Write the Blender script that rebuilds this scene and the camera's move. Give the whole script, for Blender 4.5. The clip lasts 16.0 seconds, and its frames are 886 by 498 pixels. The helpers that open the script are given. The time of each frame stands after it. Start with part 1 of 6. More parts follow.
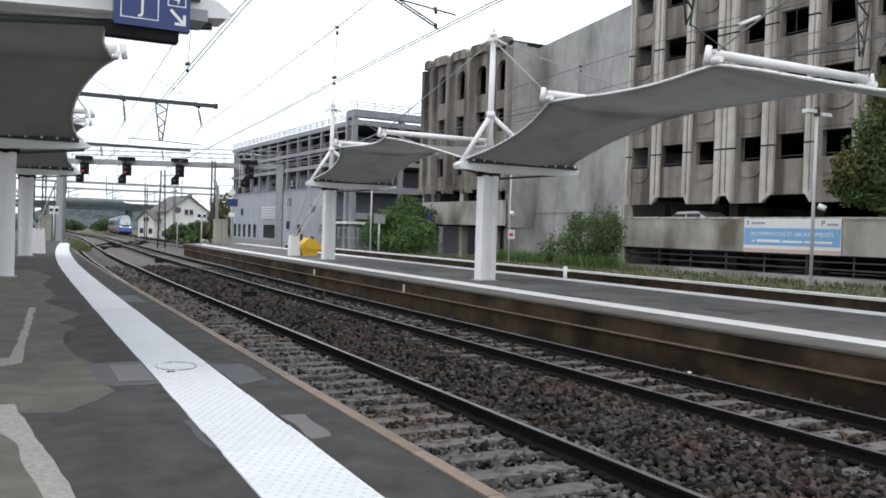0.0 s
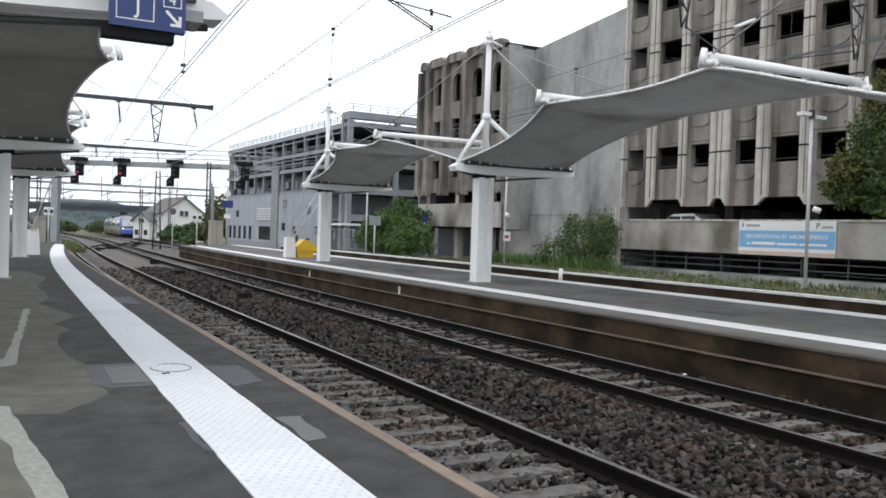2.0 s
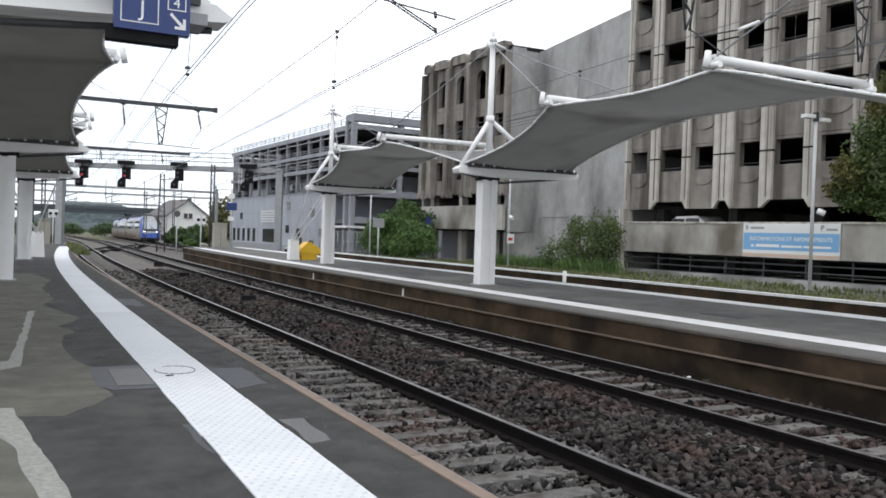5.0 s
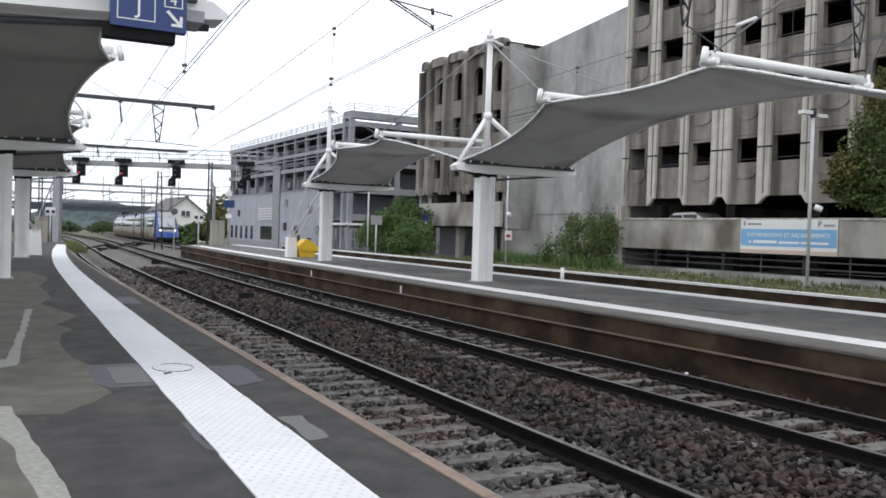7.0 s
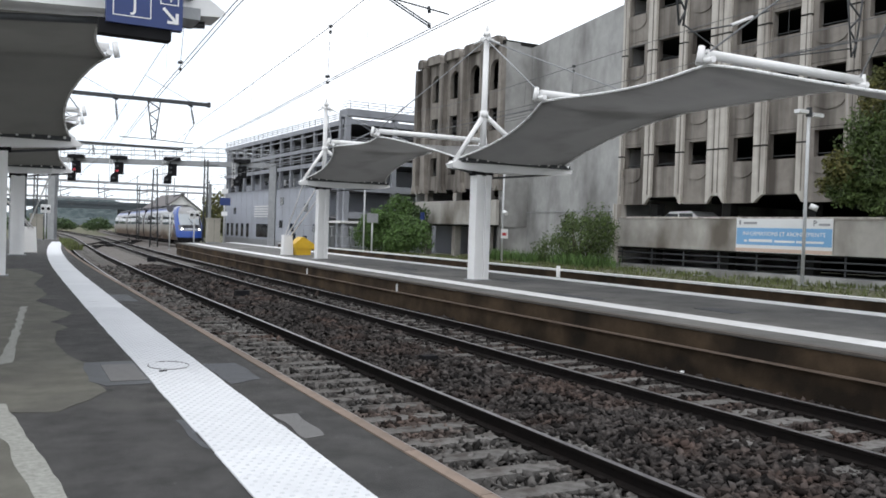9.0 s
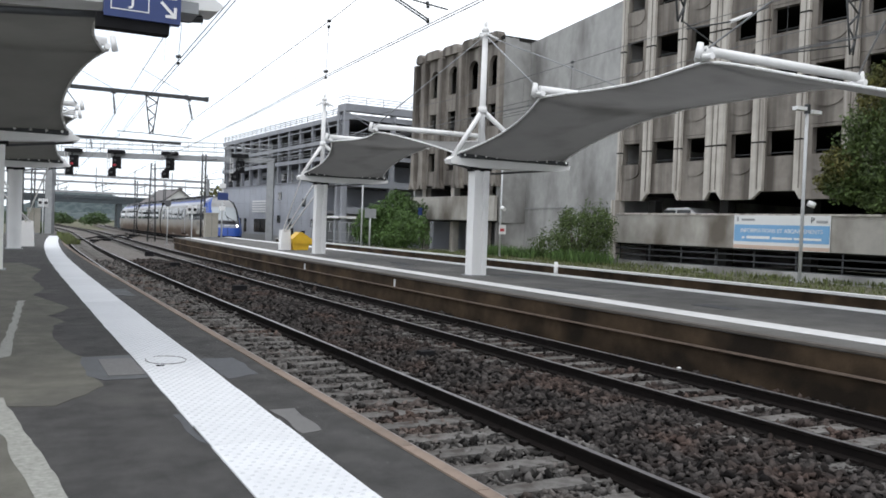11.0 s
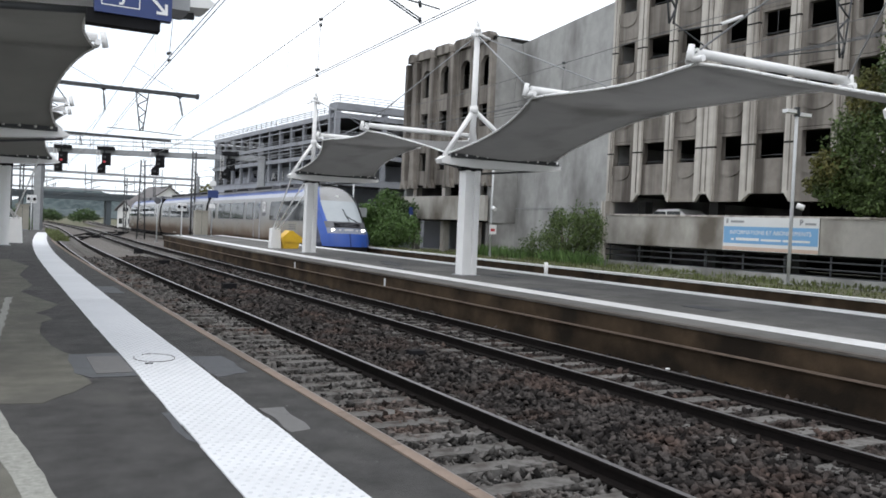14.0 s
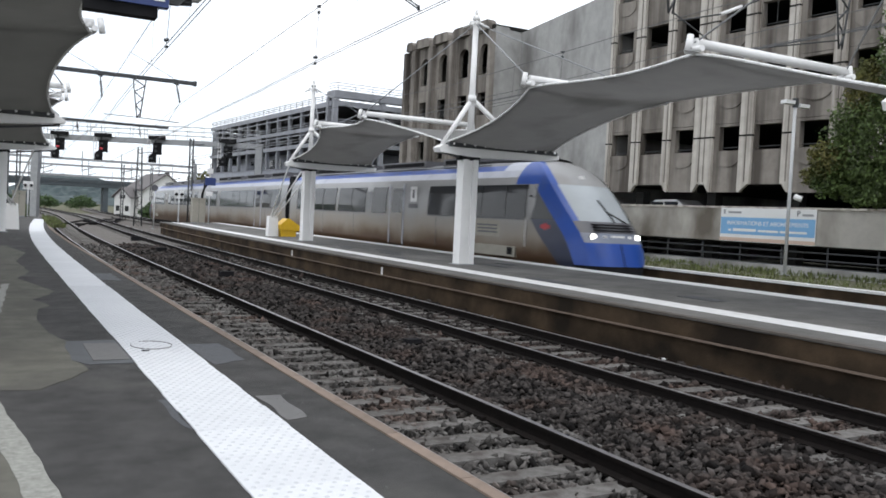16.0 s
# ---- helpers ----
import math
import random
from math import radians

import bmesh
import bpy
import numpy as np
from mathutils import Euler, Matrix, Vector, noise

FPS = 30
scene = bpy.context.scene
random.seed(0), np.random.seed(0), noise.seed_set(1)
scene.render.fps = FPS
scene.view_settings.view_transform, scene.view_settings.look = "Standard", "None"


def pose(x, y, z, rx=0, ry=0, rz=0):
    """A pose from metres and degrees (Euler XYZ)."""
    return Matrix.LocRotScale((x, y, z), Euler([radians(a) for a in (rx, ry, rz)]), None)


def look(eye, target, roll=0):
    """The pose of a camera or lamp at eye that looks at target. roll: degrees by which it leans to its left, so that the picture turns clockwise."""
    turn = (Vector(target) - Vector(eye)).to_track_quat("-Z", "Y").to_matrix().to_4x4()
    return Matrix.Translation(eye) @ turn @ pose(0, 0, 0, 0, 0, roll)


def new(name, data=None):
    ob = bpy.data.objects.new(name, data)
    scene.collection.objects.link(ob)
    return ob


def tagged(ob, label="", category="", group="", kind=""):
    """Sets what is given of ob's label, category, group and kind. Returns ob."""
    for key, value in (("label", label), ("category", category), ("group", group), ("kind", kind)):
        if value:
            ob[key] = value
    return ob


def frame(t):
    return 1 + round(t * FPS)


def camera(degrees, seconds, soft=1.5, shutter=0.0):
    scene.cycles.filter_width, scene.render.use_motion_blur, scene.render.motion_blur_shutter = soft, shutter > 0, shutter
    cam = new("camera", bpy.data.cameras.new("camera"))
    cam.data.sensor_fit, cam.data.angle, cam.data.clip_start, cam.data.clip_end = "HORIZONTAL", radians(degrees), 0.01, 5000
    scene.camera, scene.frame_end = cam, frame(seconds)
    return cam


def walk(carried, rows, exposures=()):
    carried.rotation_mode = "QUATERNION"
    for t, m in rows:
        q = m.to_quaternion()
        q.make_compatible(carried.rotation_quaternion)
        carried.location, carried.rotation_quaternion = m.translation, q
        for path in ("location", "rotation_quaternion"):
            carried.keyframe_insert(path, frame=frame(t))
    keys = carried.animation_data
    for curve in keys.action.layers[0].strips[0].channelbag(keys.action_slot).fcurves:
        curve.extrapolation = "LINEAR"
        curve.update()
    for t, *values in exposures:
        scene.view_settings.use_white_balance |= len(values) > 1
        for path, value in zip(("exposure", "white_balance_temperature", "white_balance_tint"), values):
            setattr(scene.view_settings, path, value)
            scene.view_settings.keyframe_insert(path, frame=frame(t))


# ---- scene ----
cam = camera(55.49, 16.0, soft=1.7, shutter=0.4)
EYE = Vector((0, 0, 1.466))


def aim(yaw, pitch, roll):
    h, e = radians(27.2 - yaw), radians(pitch)
    d = Vector((math.sin(h) * math.cos(e), math.cos(h) * math.cos(e), math.sin(e)))
    return look(EYE, EYE + d * 10, roll)


walk(cam, [(t, aim(a, b, c)) for t, a, b, c in [
    (0.0, 0.172, -1.167, 1.760),
    (0.5, 0.081, -1.131, 1.635),
    (1.0, -0.095, -1.043, 1.783),
    (1.5, -0.004, -1.102, 1.835),
    (2.0, -0.128, -1.029, 1.853),
    (2.5, -0.060, -0.921, 1.891),
    (3.0, -0.000, -0.857, 1.863),
    (3.5, -0.051, -0.912, 1.847),
    (4.0, 0.087, -0.859, 1.913),
    (6.5, 0.064, -0.970, 1.776),
    (7.0, -0.024, -1.079, 1.710),
    (7.5, -0.221, -1.082, 1.749),
    (8.0, -0.254, -1.196, 1.855),
    (8.5, -0.313, -0.994, 1.776),
    (9.0, -0.299, -1.195, 1.848),
    (11.5, -0.611, -1.522, 2.211),
    (12.0, -0.912, -1.574, 2.309),
    (12.5, -0.822, -1.503, 2.322),
    (13.0, -0.850, -1.465, 2.391),
    (13.5, -1.058, -1.363, 2.557),
    (14.0, -1.108, -1.495, 2.500),
    (14.5, -1.182, -1.708, 2.660),
    (15.0, -1.249, -1.775, 2.741),
    (15.5, -1.174, -1.971, 2.796),
    (16.0, -1.325, -2.235, 2.844),
]], exposures=[(0.0, 0.06), (16.0, 0.06)])

# ---- world: flat white overcast sky, very soft sun ----
world = bpy.data.worlds.new("overcast")
scene.world = world
world.use_nodes = True
wn, wl = world.node_tree.nodes, world.node_tree.links
bg = wn["Background"]
sky = wn.new("ShaderNodeTexSky")
sky.sky_type, sky.sun_disc = "NISHITA", False
sky.sun_elevation, sky.sun_rotation = radians(52), radians(200)
dim = wn.new("ShaderNodeMix")
dim.data_type = "RGBA"
dim.inputs[0].default_value = 1.0
dim.blend_type = "MULTIPLY"
dim.inputs[7].default_value = (0.1, 0.1, 0.1, 1)
cloud = wn.new("ShaderNodeTexNoise")
cloud.inputs["Scale"].default_value, cloud.inputs["Detail"].default_value = 2.2, 4
ramp = wn.new("ShaderNodeValToRGB")
ramp.color_ramp.elements[0].position, ramp.color_ramp.elements[0].color = 0.35, (0.73, 0.785, 0.86, 1)
ramp.color_ramp.elements[1].position, ramp.color_ramp.elements[1].color = 0.65, (0.99, 1.01, 1.05, 1)
both = wn.new("ShaderNodeMix")
both.data_type = "RGBA"
both.inputs[0].default_value = 0.9
wl.new(sky.outputs[0], dim.inputs[6])
wl.new(cloud.outputs[0], ramp.inputs[0])
wl.new(dim.outputs[2], both.inputs[6])
wl.new(ramp.outputs[0], both.inputs[7])
wl.new(both.outputs[2], bg.inputs[0])
bg.inputs[1].default_value = 1.5

sun = new("sun", bpy.data.lights.new("sun", "SUN"))
sun.data.energy, sun.data.angle, sun.data.color = 0.8, radians(25), (1, 0.97, 0.93)
sun.matrix_world = look((0, 0, 60), (14, 24, 0))


# ---- materials ----
def mat(name, a, b=None, rough=0.8, scale=6.0, bump=0.0, fine=60.0, metal=0.0, mid=0.5, wide=0.25, stain=None, stain_scale=0.7, stain_pos=0.6, vary=0.0, island=False, alpha_mix=None):
    """Two colours mixed by noise, with an optional stain at a larger scale and a fine relief."""
    m = bpy.data.materials.new(name)
    m.use_nodes = True
    n, l = m.node_tree.nodes, m.node_tree.links
    p = n["Principled BSDF"]
    p.inputs["Roughness"].default_value, p.inputs["Metallic"].default_value = rough, metal
    co = n.new("ShaderNodeTexCoord")
    if b is None:
        b = tuple(c * 0.8 for c in a)
    tex = n.new("ShaderNodeTexNoise")
    tex.inputs["Scale"].default_value, tex.inputs["Detail"].default_value, tex.inputs["Roughness"].default_value = scale, 6, 0.65
    l.new(co.outputs["Object"], tex.inputs["Vector"])
    r = n.new("ShaderNodeValToRGB")
    r.color_ramp.elements[0].position, r.color_ramp.elements[0].color = mid - wide, (*b, 1)
    r.color_ramp.elements[1].position, r.color_ramp.elements[1].color = mid + wide, (*a, 1)
    l.new(tex.outputs[0], r.inputs[0])
    out = r.outputs[0]
    if stain:
        t2 = n.new("ShaderNodeTexNoise")
        t2.inputs["Scale"].default_value, t2.inputs["Detail"].default_value = stain_scale, 5
        l.new(co.outputs["Object"], t2.inputs["Vector"])
        r2 = n.new("ShaderNodeValToRGB")
        r2.color_ramp.elements[0].position, r2.color_ramp.elements[1].position = stain_pos - 0.09, stain_pos + 0.09
        r2.color_ramp.elements[0].color, r2.color_ramp.elements[1].color = (0, 0, 0, 1), (0.85, 0.85, 0.85, 1)
        l.new(t2.outputs[0], r2.inputs[0])
        mx = n.new("ShaderNodeMix")
        mx.data_type = "RGBA"
        l.new(r2.outputs[0], mx.inputs[0])
        l.new(out, mx.inputs[6])
        mx.inputs[7].default_value = (*stain, 1)
        out = mx.outputs[2]
    if vary:
        src = n.new("ShaderNodeNewGeometry") if island else n.new("ShaderNodeObjectInfo")
        hs = n.new("ShaderNodeHueSaturation")
        mr = n.new("ShaderNodeMapRange")
        mr.inputs[3].default_value, mr.inputs[4].default_value = 1 - vary, 1 + vary
        l.new(src.outputs["Random Per Island" if island else "Random"], mr.inputs[0])
        l.new(mr.outputs[0], hs.inputs["Value"])
        l.new(out, hs.inputs["Color"])
        out = hs.outputs[0]
    l.new(out, p.inputs["Base Color"])
    if bump:
        t3 = n.new("ShaderNodeTexNoise")
        t3.inputs["Scale"].default_value, t3.inputs["Detail"].default_value = fine, 4
        l.new(co.outputs["Object"], t3.inputs["Vector"])
        bp = n.new("ShaderNodeBump")
        bp.inputs["Strength"].default_value, bp.inputs["Distance"].default_value = bump, 0.02
        l.new(t3.outputs[0], bp.inputs["Height"])
        l.new(bp.outputs[0], p.inputs["Normal"])
    return m


def streaked(name, a, b, dark, rough=0.85, sx=1.6, sz=0.12, pos=0.55, fine=25.0, gain=0.9):
    """Concrete with dark runs of water down its face."""
    m = mat(name, a, b, rough, 1.5, 0.3, fine)
    n, l = m.node_tree.nodes, m.node_tree.links
    p = n["Principled BSDF"]
    old = p.inputs["Base Color"].links[0].from_socket
    co = n.new("ShaderNodeTexCoord")
    mp = n.new("ShaderNodeMapping")
    mp.inputs["Scale"].default_value = (sx, sx, sz)
    tx = n.new("ShaderNodeTexNoise")
    tx.inputs["Scale"].default_value, tx.inputs["Detail"].default_value = 1.0, 6
    r = n.new("ShaderNodeValToRGB")
    r.color_ramp.elements[0].position, r.color_ramp.elements[1].position = pos - 0.1, pos + 0.14
    r.color_ramp.elements[0].color, r.color_ramp.elements[1].color = (0, 0, 0, 1), (gain, gain, gain, 1)
    mx = n.new("ShaderNodeMix")
    mx.data_type = "RGBA"
    mx.inputs[7].default_value = (*dark, 1)
    l.new(co.outputs["Object"], mp.inputs[0])
    l.new(mp.outputs[0], tx.inputs["Vector"])
    l.new(tx.outputs[0], r.inputs[0])
    l.new(r.outputs[0], mx.inputs[0])
    l.new(old, mx.inputs[6])
    l.new(mx.outputs[2], p.inputs["Base Color"])
    return m


def glow(name, colour, strength):
    m = mat(name, colour, colour, 0.3)
    p = m.node_tree.nodes["Principled BSDF"]
    p.inputs["Emission Color"].default_value, p.inputs["Emission Strength"].default_value = (*colour, 1), strength
    return m


M = dict(
    asphalt=mat("dark asphalt", (0.1, 0.097, 0.094), (0.04, 0.039, 0.038), 0.85, 2.6, 0.9, 170, wide=0.24, stain=(0.13, 0.126, 0.117), stain_scale=0.8, stain_pos=0.66),
    old_asphalt=mat("old grey green asphalt", (0.19, 0.184, 0.156), (0.1, 0.097, 0.08), 0.9, 3.0, 0.8, 150, wide=0.24, stain=(0.11, 0.106, 0.092), stain_scale=1.1, stain_pos=0.58),
    patch=mat("asphalt patch", (0.075, 0.078, 0.086), (0.05, 0.052, 0.058), 0.7, 7, 0.4, 150),
    worn_line=mat("worn white line paint", (0.32, 0.32, 0.29), (0.17, 0.17, 0.15), 0.8, 22, 0.3, 150, mid=0.45, wide=0.2),
    manhole=mat("cover plate", (0.13, 0.125, 0.122), (0.085, 0.083, 0.08), 0.6, 12, 0.3, 90),
    kerb=mat("sandy kerb stone", (0.25, 0.185, 0.145), (0.15, 0.115, 0.09), 0.85, 5, 0.4, 60, vary=0.12),
    tactile=mat("white tactile slab", (0.7, 0.71, 0.73), (0.6, 0.61, 0.63), 0.6, 5, 0.15, 80, stain=(0.5, 0.5, 0.5), stain_scale=2.2, stain_pos=0.68, vary=0.04),
    stud=mat("white stud", (0.6, 0.61, 0.63), (0.47, 0.48, 0.5), 0.6, 30),
    line=mat("white edge line", (0.8, 0.8, 0.8), (0.62, 0.62, 0.62), 0.7, 4, 0.2, 60, stain=(0.45, 0.45, 0.43), stain_scale=1.5, stain_pos=0.7),
    platwall=streaked("brown stained platform wall", (0.1, 0.069, 0.043), (0.045, 0.032, 0.021), (0.015, 0.012, 0.0095), sx=0.7, sz=0.9, pos=0.52),
    platlip=mat("grey platform lip", (0.15, 0.135, 0.122), (0.09, 0.08, 0.07), 0.85, 3, 0.4, 60),
    midtop=mat("grey platform asphalt", (0.165, 0.162, 0.155), (0.095, 0.093, 0.089), 0.9, 1.6, 0.5, 90, stain=(0.2, 0.195, 0.185), stain_scale=0.5, stain_pos=0.6),
    # near-black so that the gaps between stones read as shade
    ballast=mat("ballast gap shade", (0.012, 0.0105, 0.0095), (0.005, 0.0045, 0.004), 0.95, 16, 1.0, 30),
    stone=mat("brown ballast stone", (0.075, 0.067, 0.063), (0.013, 0.0115, 0.011), 0.8, 9, 0.3, 60, stain=(0.062, 0.043, 0.036), stain_scale=0.9, stain_pos=0.58, vary=0.92, island=True),
    stone_grey=mat("dusty grey ballast stone", (0.15, 0.142, 0.135), (0.03, 0.028, 0.026), 0.85, 9, 0.3, 60, stain=(0.085, 0.06, 0.05), stain_scale=0.9, stain_pos=0.6, vary=0.9, island=True),
    sleeper=mat("weathered grey sleeper", (0.2, 0.193, 0.183), (0.1, 0.095, 0.09), 0.9, 9, 0.6, 60, stain=(0.06, 0.05, 0.045), stain_scale=3, vary=0.2),
    rail=mat("rusted rail side", (0.014, 0.011, 0.01), (0.008, 0.007, 0.0065), 0.7, 8, 0.3, 60),
    railtop=mat("worn rail head", (0.3, 0.29, 0.29), (0.16, 0.15, 0.15), 0.35, 4, metal=0.8),
    grass=mat("verge grass", (0.13, 0.125, 0.07), (0.07, 0.075, 0.04), 0.9, 3, 0.9, 30, stain=(0.19, 0.18, 0.15), stain_scale=0.8),
    blade=mat("grass blade", (0.12, 0.135, 0.045), (0.06, 0.08, 0.025), 0.8, 2, vary=0.6, island=True),
    leaf=mat("leaf", (0.085, 0.155, 0.035), (0.045, 0.09, 0.02), 0.7, 2, vary=0.5, island=True),
    leaf_dark=mat("dark leaf", (0.06, 0.105, 0.03), (0.035, 0.065, 0.02), 0.7, 2, vary=0.55, island=True),
    leaf_autumn=mat("turning leaf", (0.14, 0.12, 0.03), (0.06, 0.085, 0.025), 0.7, 1, vary=0.5, island=True),
    bark=mat("bark", (0.1, 0.08, 0.06), (0.05, 0.04, 0.03), 0.9, 12, 0.6, 40),
    white=mat("white painted steel", (0.86, 0.86, 0.855), (0.78, 0.78, 0.775), 0.45, 2, 0.05, 40, stain=(0.52, 0.52, 0.5), stain_scale=1.2, stain_pos=0.72),
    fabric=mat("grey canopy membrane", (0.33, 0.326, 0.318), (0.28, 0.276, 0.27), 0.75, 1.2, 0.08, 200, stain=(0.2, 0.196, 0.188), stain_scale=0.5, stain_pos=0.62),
    # same membrane, darkened to carry the shade under the near canopy
    fabric_shaded=mat("canopy membrane with underside shade", (0.175, 0.172, 0.16), (0.145, 0.142, 0.132), 0.75, 0.8, 0.08, 200, stain=(0.12, 0.118, 0.11), stain_scale=0.6, stain_pos=0.6),
    steel=mat("galvanised steel", (0.36, 0.37, 0.38), (0.27, 0.28, 0.29), 0.55, 3, 0.1, 40, metal=0.3),
    darksteel=mat("dark weathered steel", (0.06, 0.065, 0.07), (0.035, 0.037, 0.04), 0.6, 5, 0.1, 40),
    wire=mat("catenary wire", (0.13, 0.135, 0.14), (0.08, 0.08, 0.085), 0.6, 5),
    black=mat("black", (0.02, 0.02, 0.022), (0.012, 0.012, 0.013), 0.5, 5),
    blue=mat("sign blue", (0.022, 0.045, 0.17), (0.018, 0.037, 0.14), 0.4, 2),
    letter=mat("sign white", (0.8, 0.8, 0.8), (0.72, 0.72, 0.72), 0.5, 2),
    concrete=streaked("weathered facade concrete", (0.3, 0.275, 0.245), (0.185, 0.166, 0.146), (0.06, 0.05, 0.042), pos=0.5, sx=1.4),
    fin=streaked("pale concrete fin", (0.6, 0.57, 0.52), (0.42, 0.39, 0.35), (0.16, 0.135, 0.115), pos=0.57, sx=3.2),
    blank=streaked("blank grey concrete wall", (0.43, 0.43, 0.42), (0.31, 0.31, 0.302), (0.13, 0.125, 0.12), pos=0.53, sx=0.4, sz=0.2, gain=0.85),
    # concrete darkened and blued so its colour holds the distance haze
    bridge=mat("hazed distant concrete", (0.075, 0.09, 0.1), (0.055, 0.066, 0.075), 0.9, 0.4),
    # darker grey puts the shade between decks into slabs and inner walls
    deck_shade=mat("deck interior with shade in its grey", (0.13, 0.13, 0.135), (0.09, 0.09, 0.095), 0.9, 0.6),
    pale_steel=mat("pale painted steel", (0.55, 0.56, 0.57), (0.45, 0.46, 0.47), 0.5, 3),
    leaf_mid=mat("mid green leaf", (0.085, 0.125, 0.03), (0.045, 0.075, 0.02), 0.7, 2, vary=0.6, island=True),
    far_ballast=mat("dusty ballast", (0.2, 0.185, 0.17), (0.075, 0.068, 0.062), 0.95, 9, 0.9, 25, wide=0.2, stain=(0.11, 0.092, 0.08), stain_scale=0.25),
    parapet=streaked("stained parapet", (0.46, 0.44, 0.4), (0.36, 0.345, 0.315), (0.1, 0.082, 0.062), pos=0.55, sx=0.45, sz=0.25),
    # near-black stands for the shade inside open levels; also joints and cornice
    shade_trim=mat("interior shade and dark trim concrete", (0.03, 0.029, 0.028), (0.02, 0.02, 0.019), 0.9, 1),
    glass=mat("dark window glass", (0.03, 0.032, 0.036), (0.02, 0.022, 0.025), 0.08, 1),
    cladding=mat("pale blue grey cladding", (0.41, 0.43, 0.48), (0.35, 0.37, 0.42), 0.6, 0.6, 0.1, 20, stain=(0.33, 0.34, 0.38), stain_scale=0.35),
    deck=mat("grey galvanised deck edge", (0.31, 0.32, 0.35), (0.22, 0.23, 0.255), 0.6, 1, 0.1, 20, stain=(0.16, 0.165, 0.18), stain_scale=0.5),
    house=mat("white render", (0.72, 0.72, 0.7), (0.62, 0.62, 0.6), 0.85, 0.6),
    roof=mat("grey roof", (0.17, 0.16, 0.16), (0.12, 0.11, 0.11), 0.85, 3),
    # blue-grey distance haze is mixed into the woodland colour
    hill=mat("hazed wooded hillside", (0.075, 0.1, 0.1), (0.03, 0.045, 0.05), 0.95, 0.12, 0, wide=0.15, stain=(0.055, 0.078, 0.082), stain_scale=0.02),
    yellow=mat("yellow plastic", (0.75, 0.46, 0.02), (0.62, 0.38, 0.02), 0.45, 3),
    beige=mat("beige cabinet", (0.36, 0.34, 0.29), (0.28, 0.265, 0.225), 0.7, 4),
    banner_white=mat("white banner", (0.75, 0.76, 0.76), (0.68, 0.69, 0.69), 0.6, 1),
    banner_blue=mat("blue banner", (0.2, 0.42, 0.68), (0.18, 0.38, 0.62), 0.6, 1),
    banner_tan=mat("tan banner edge", (0.6, 0.45, 0.36), (0.55, 0.42, 0.33), 0.6, 1),
    silver=mat("silver train paint", (0.33, 0.33, 0.33), (0.27, 0.27, 0.27), 0.4, 0.8, metal=0.25, stain=(0.22, 0.21, 0.2), stain_scale=0.6),
    train_side=mat("silver train paint", (0.33, 0.33, 0.33), (0.27, 0.27, 0.27), 0.4, 0.8, metal=0.2),
    lilac=mat("pale lilac train paint", (0.45, 0.47, 0.54), (0.37, 0.39, 0.45), 0.4, 0.9, stain=(0.3, 0.32, 0.38), stain_scale=0.9),
    lamp_panel=mat("grey lilac lamp panel", (0.2, 0.22, 0.28), (0.16, 0.18, 0.23), 0.4, 2),
    tblue=mat("blue train paint", (0.018, 0.075, 0.36), (0.014, 0.06, 0.29), 0.35, 1.5, stain=(0.03, 0.07, 0.25), stain_scale=1.2, stain_pos=0.62),
    cheek=mat("dark blue grey train paint", (0.05, 0.06, 0.1), (0.04, 0.045, 0.075), 0.3, 1),
    tgrey=mat("dark grey train paint", (0.11, 0.11, 0.125), (0.08, 0.08, 0.09), 0.4, 1),
    tglass=mat("tinted train window", (0.035, 0.037, 0.04), (0.025, 0.027, 0.03), 0.06, 1),
    # base colour lightened to carry the sky's reflection
    screen=mat("windscreen glass with sky sheen", (0.4, 0.43, 0.45), (0.34, 0.37, 0.39), 0.05, 1),
    red=mat("red emblem", (0.5, 0.05, 0.06), (0.42, 0.04, 0.05), 0.5, 2),
    lampon=glow("lit headlight", (1.0, 0.97, 0.9), 6.0),
    redlamp=glow("lit red signal", (0.5, 0.03, 0.05), 0.1),
    carwhite=mat("white car paint", (0.7, 0.7, 0.7), (0.65, 0.65, 0.65), 0.25, 1),
)


def translucent(m, share, colour):
    """Let a share of the light through a woven sheet."""
    n, l = m.node_tree.nodes, m.node_tree.links
    t = n.new("ShaderNodeBsdfTranslucent")
    t.inputs[0].default_value = (*colour, 1)
    mix = n.new("ShaderNodeMixShader")
    mix.inputs[0].default_value = share
    l.new(n["Principled BSDF"].outputs[0], mix.inputs[1])
    l.new(t.outputs[0], mix.inputs[2])
    l.new(mix.outputs[0], n["Material Output"].inputs[0])


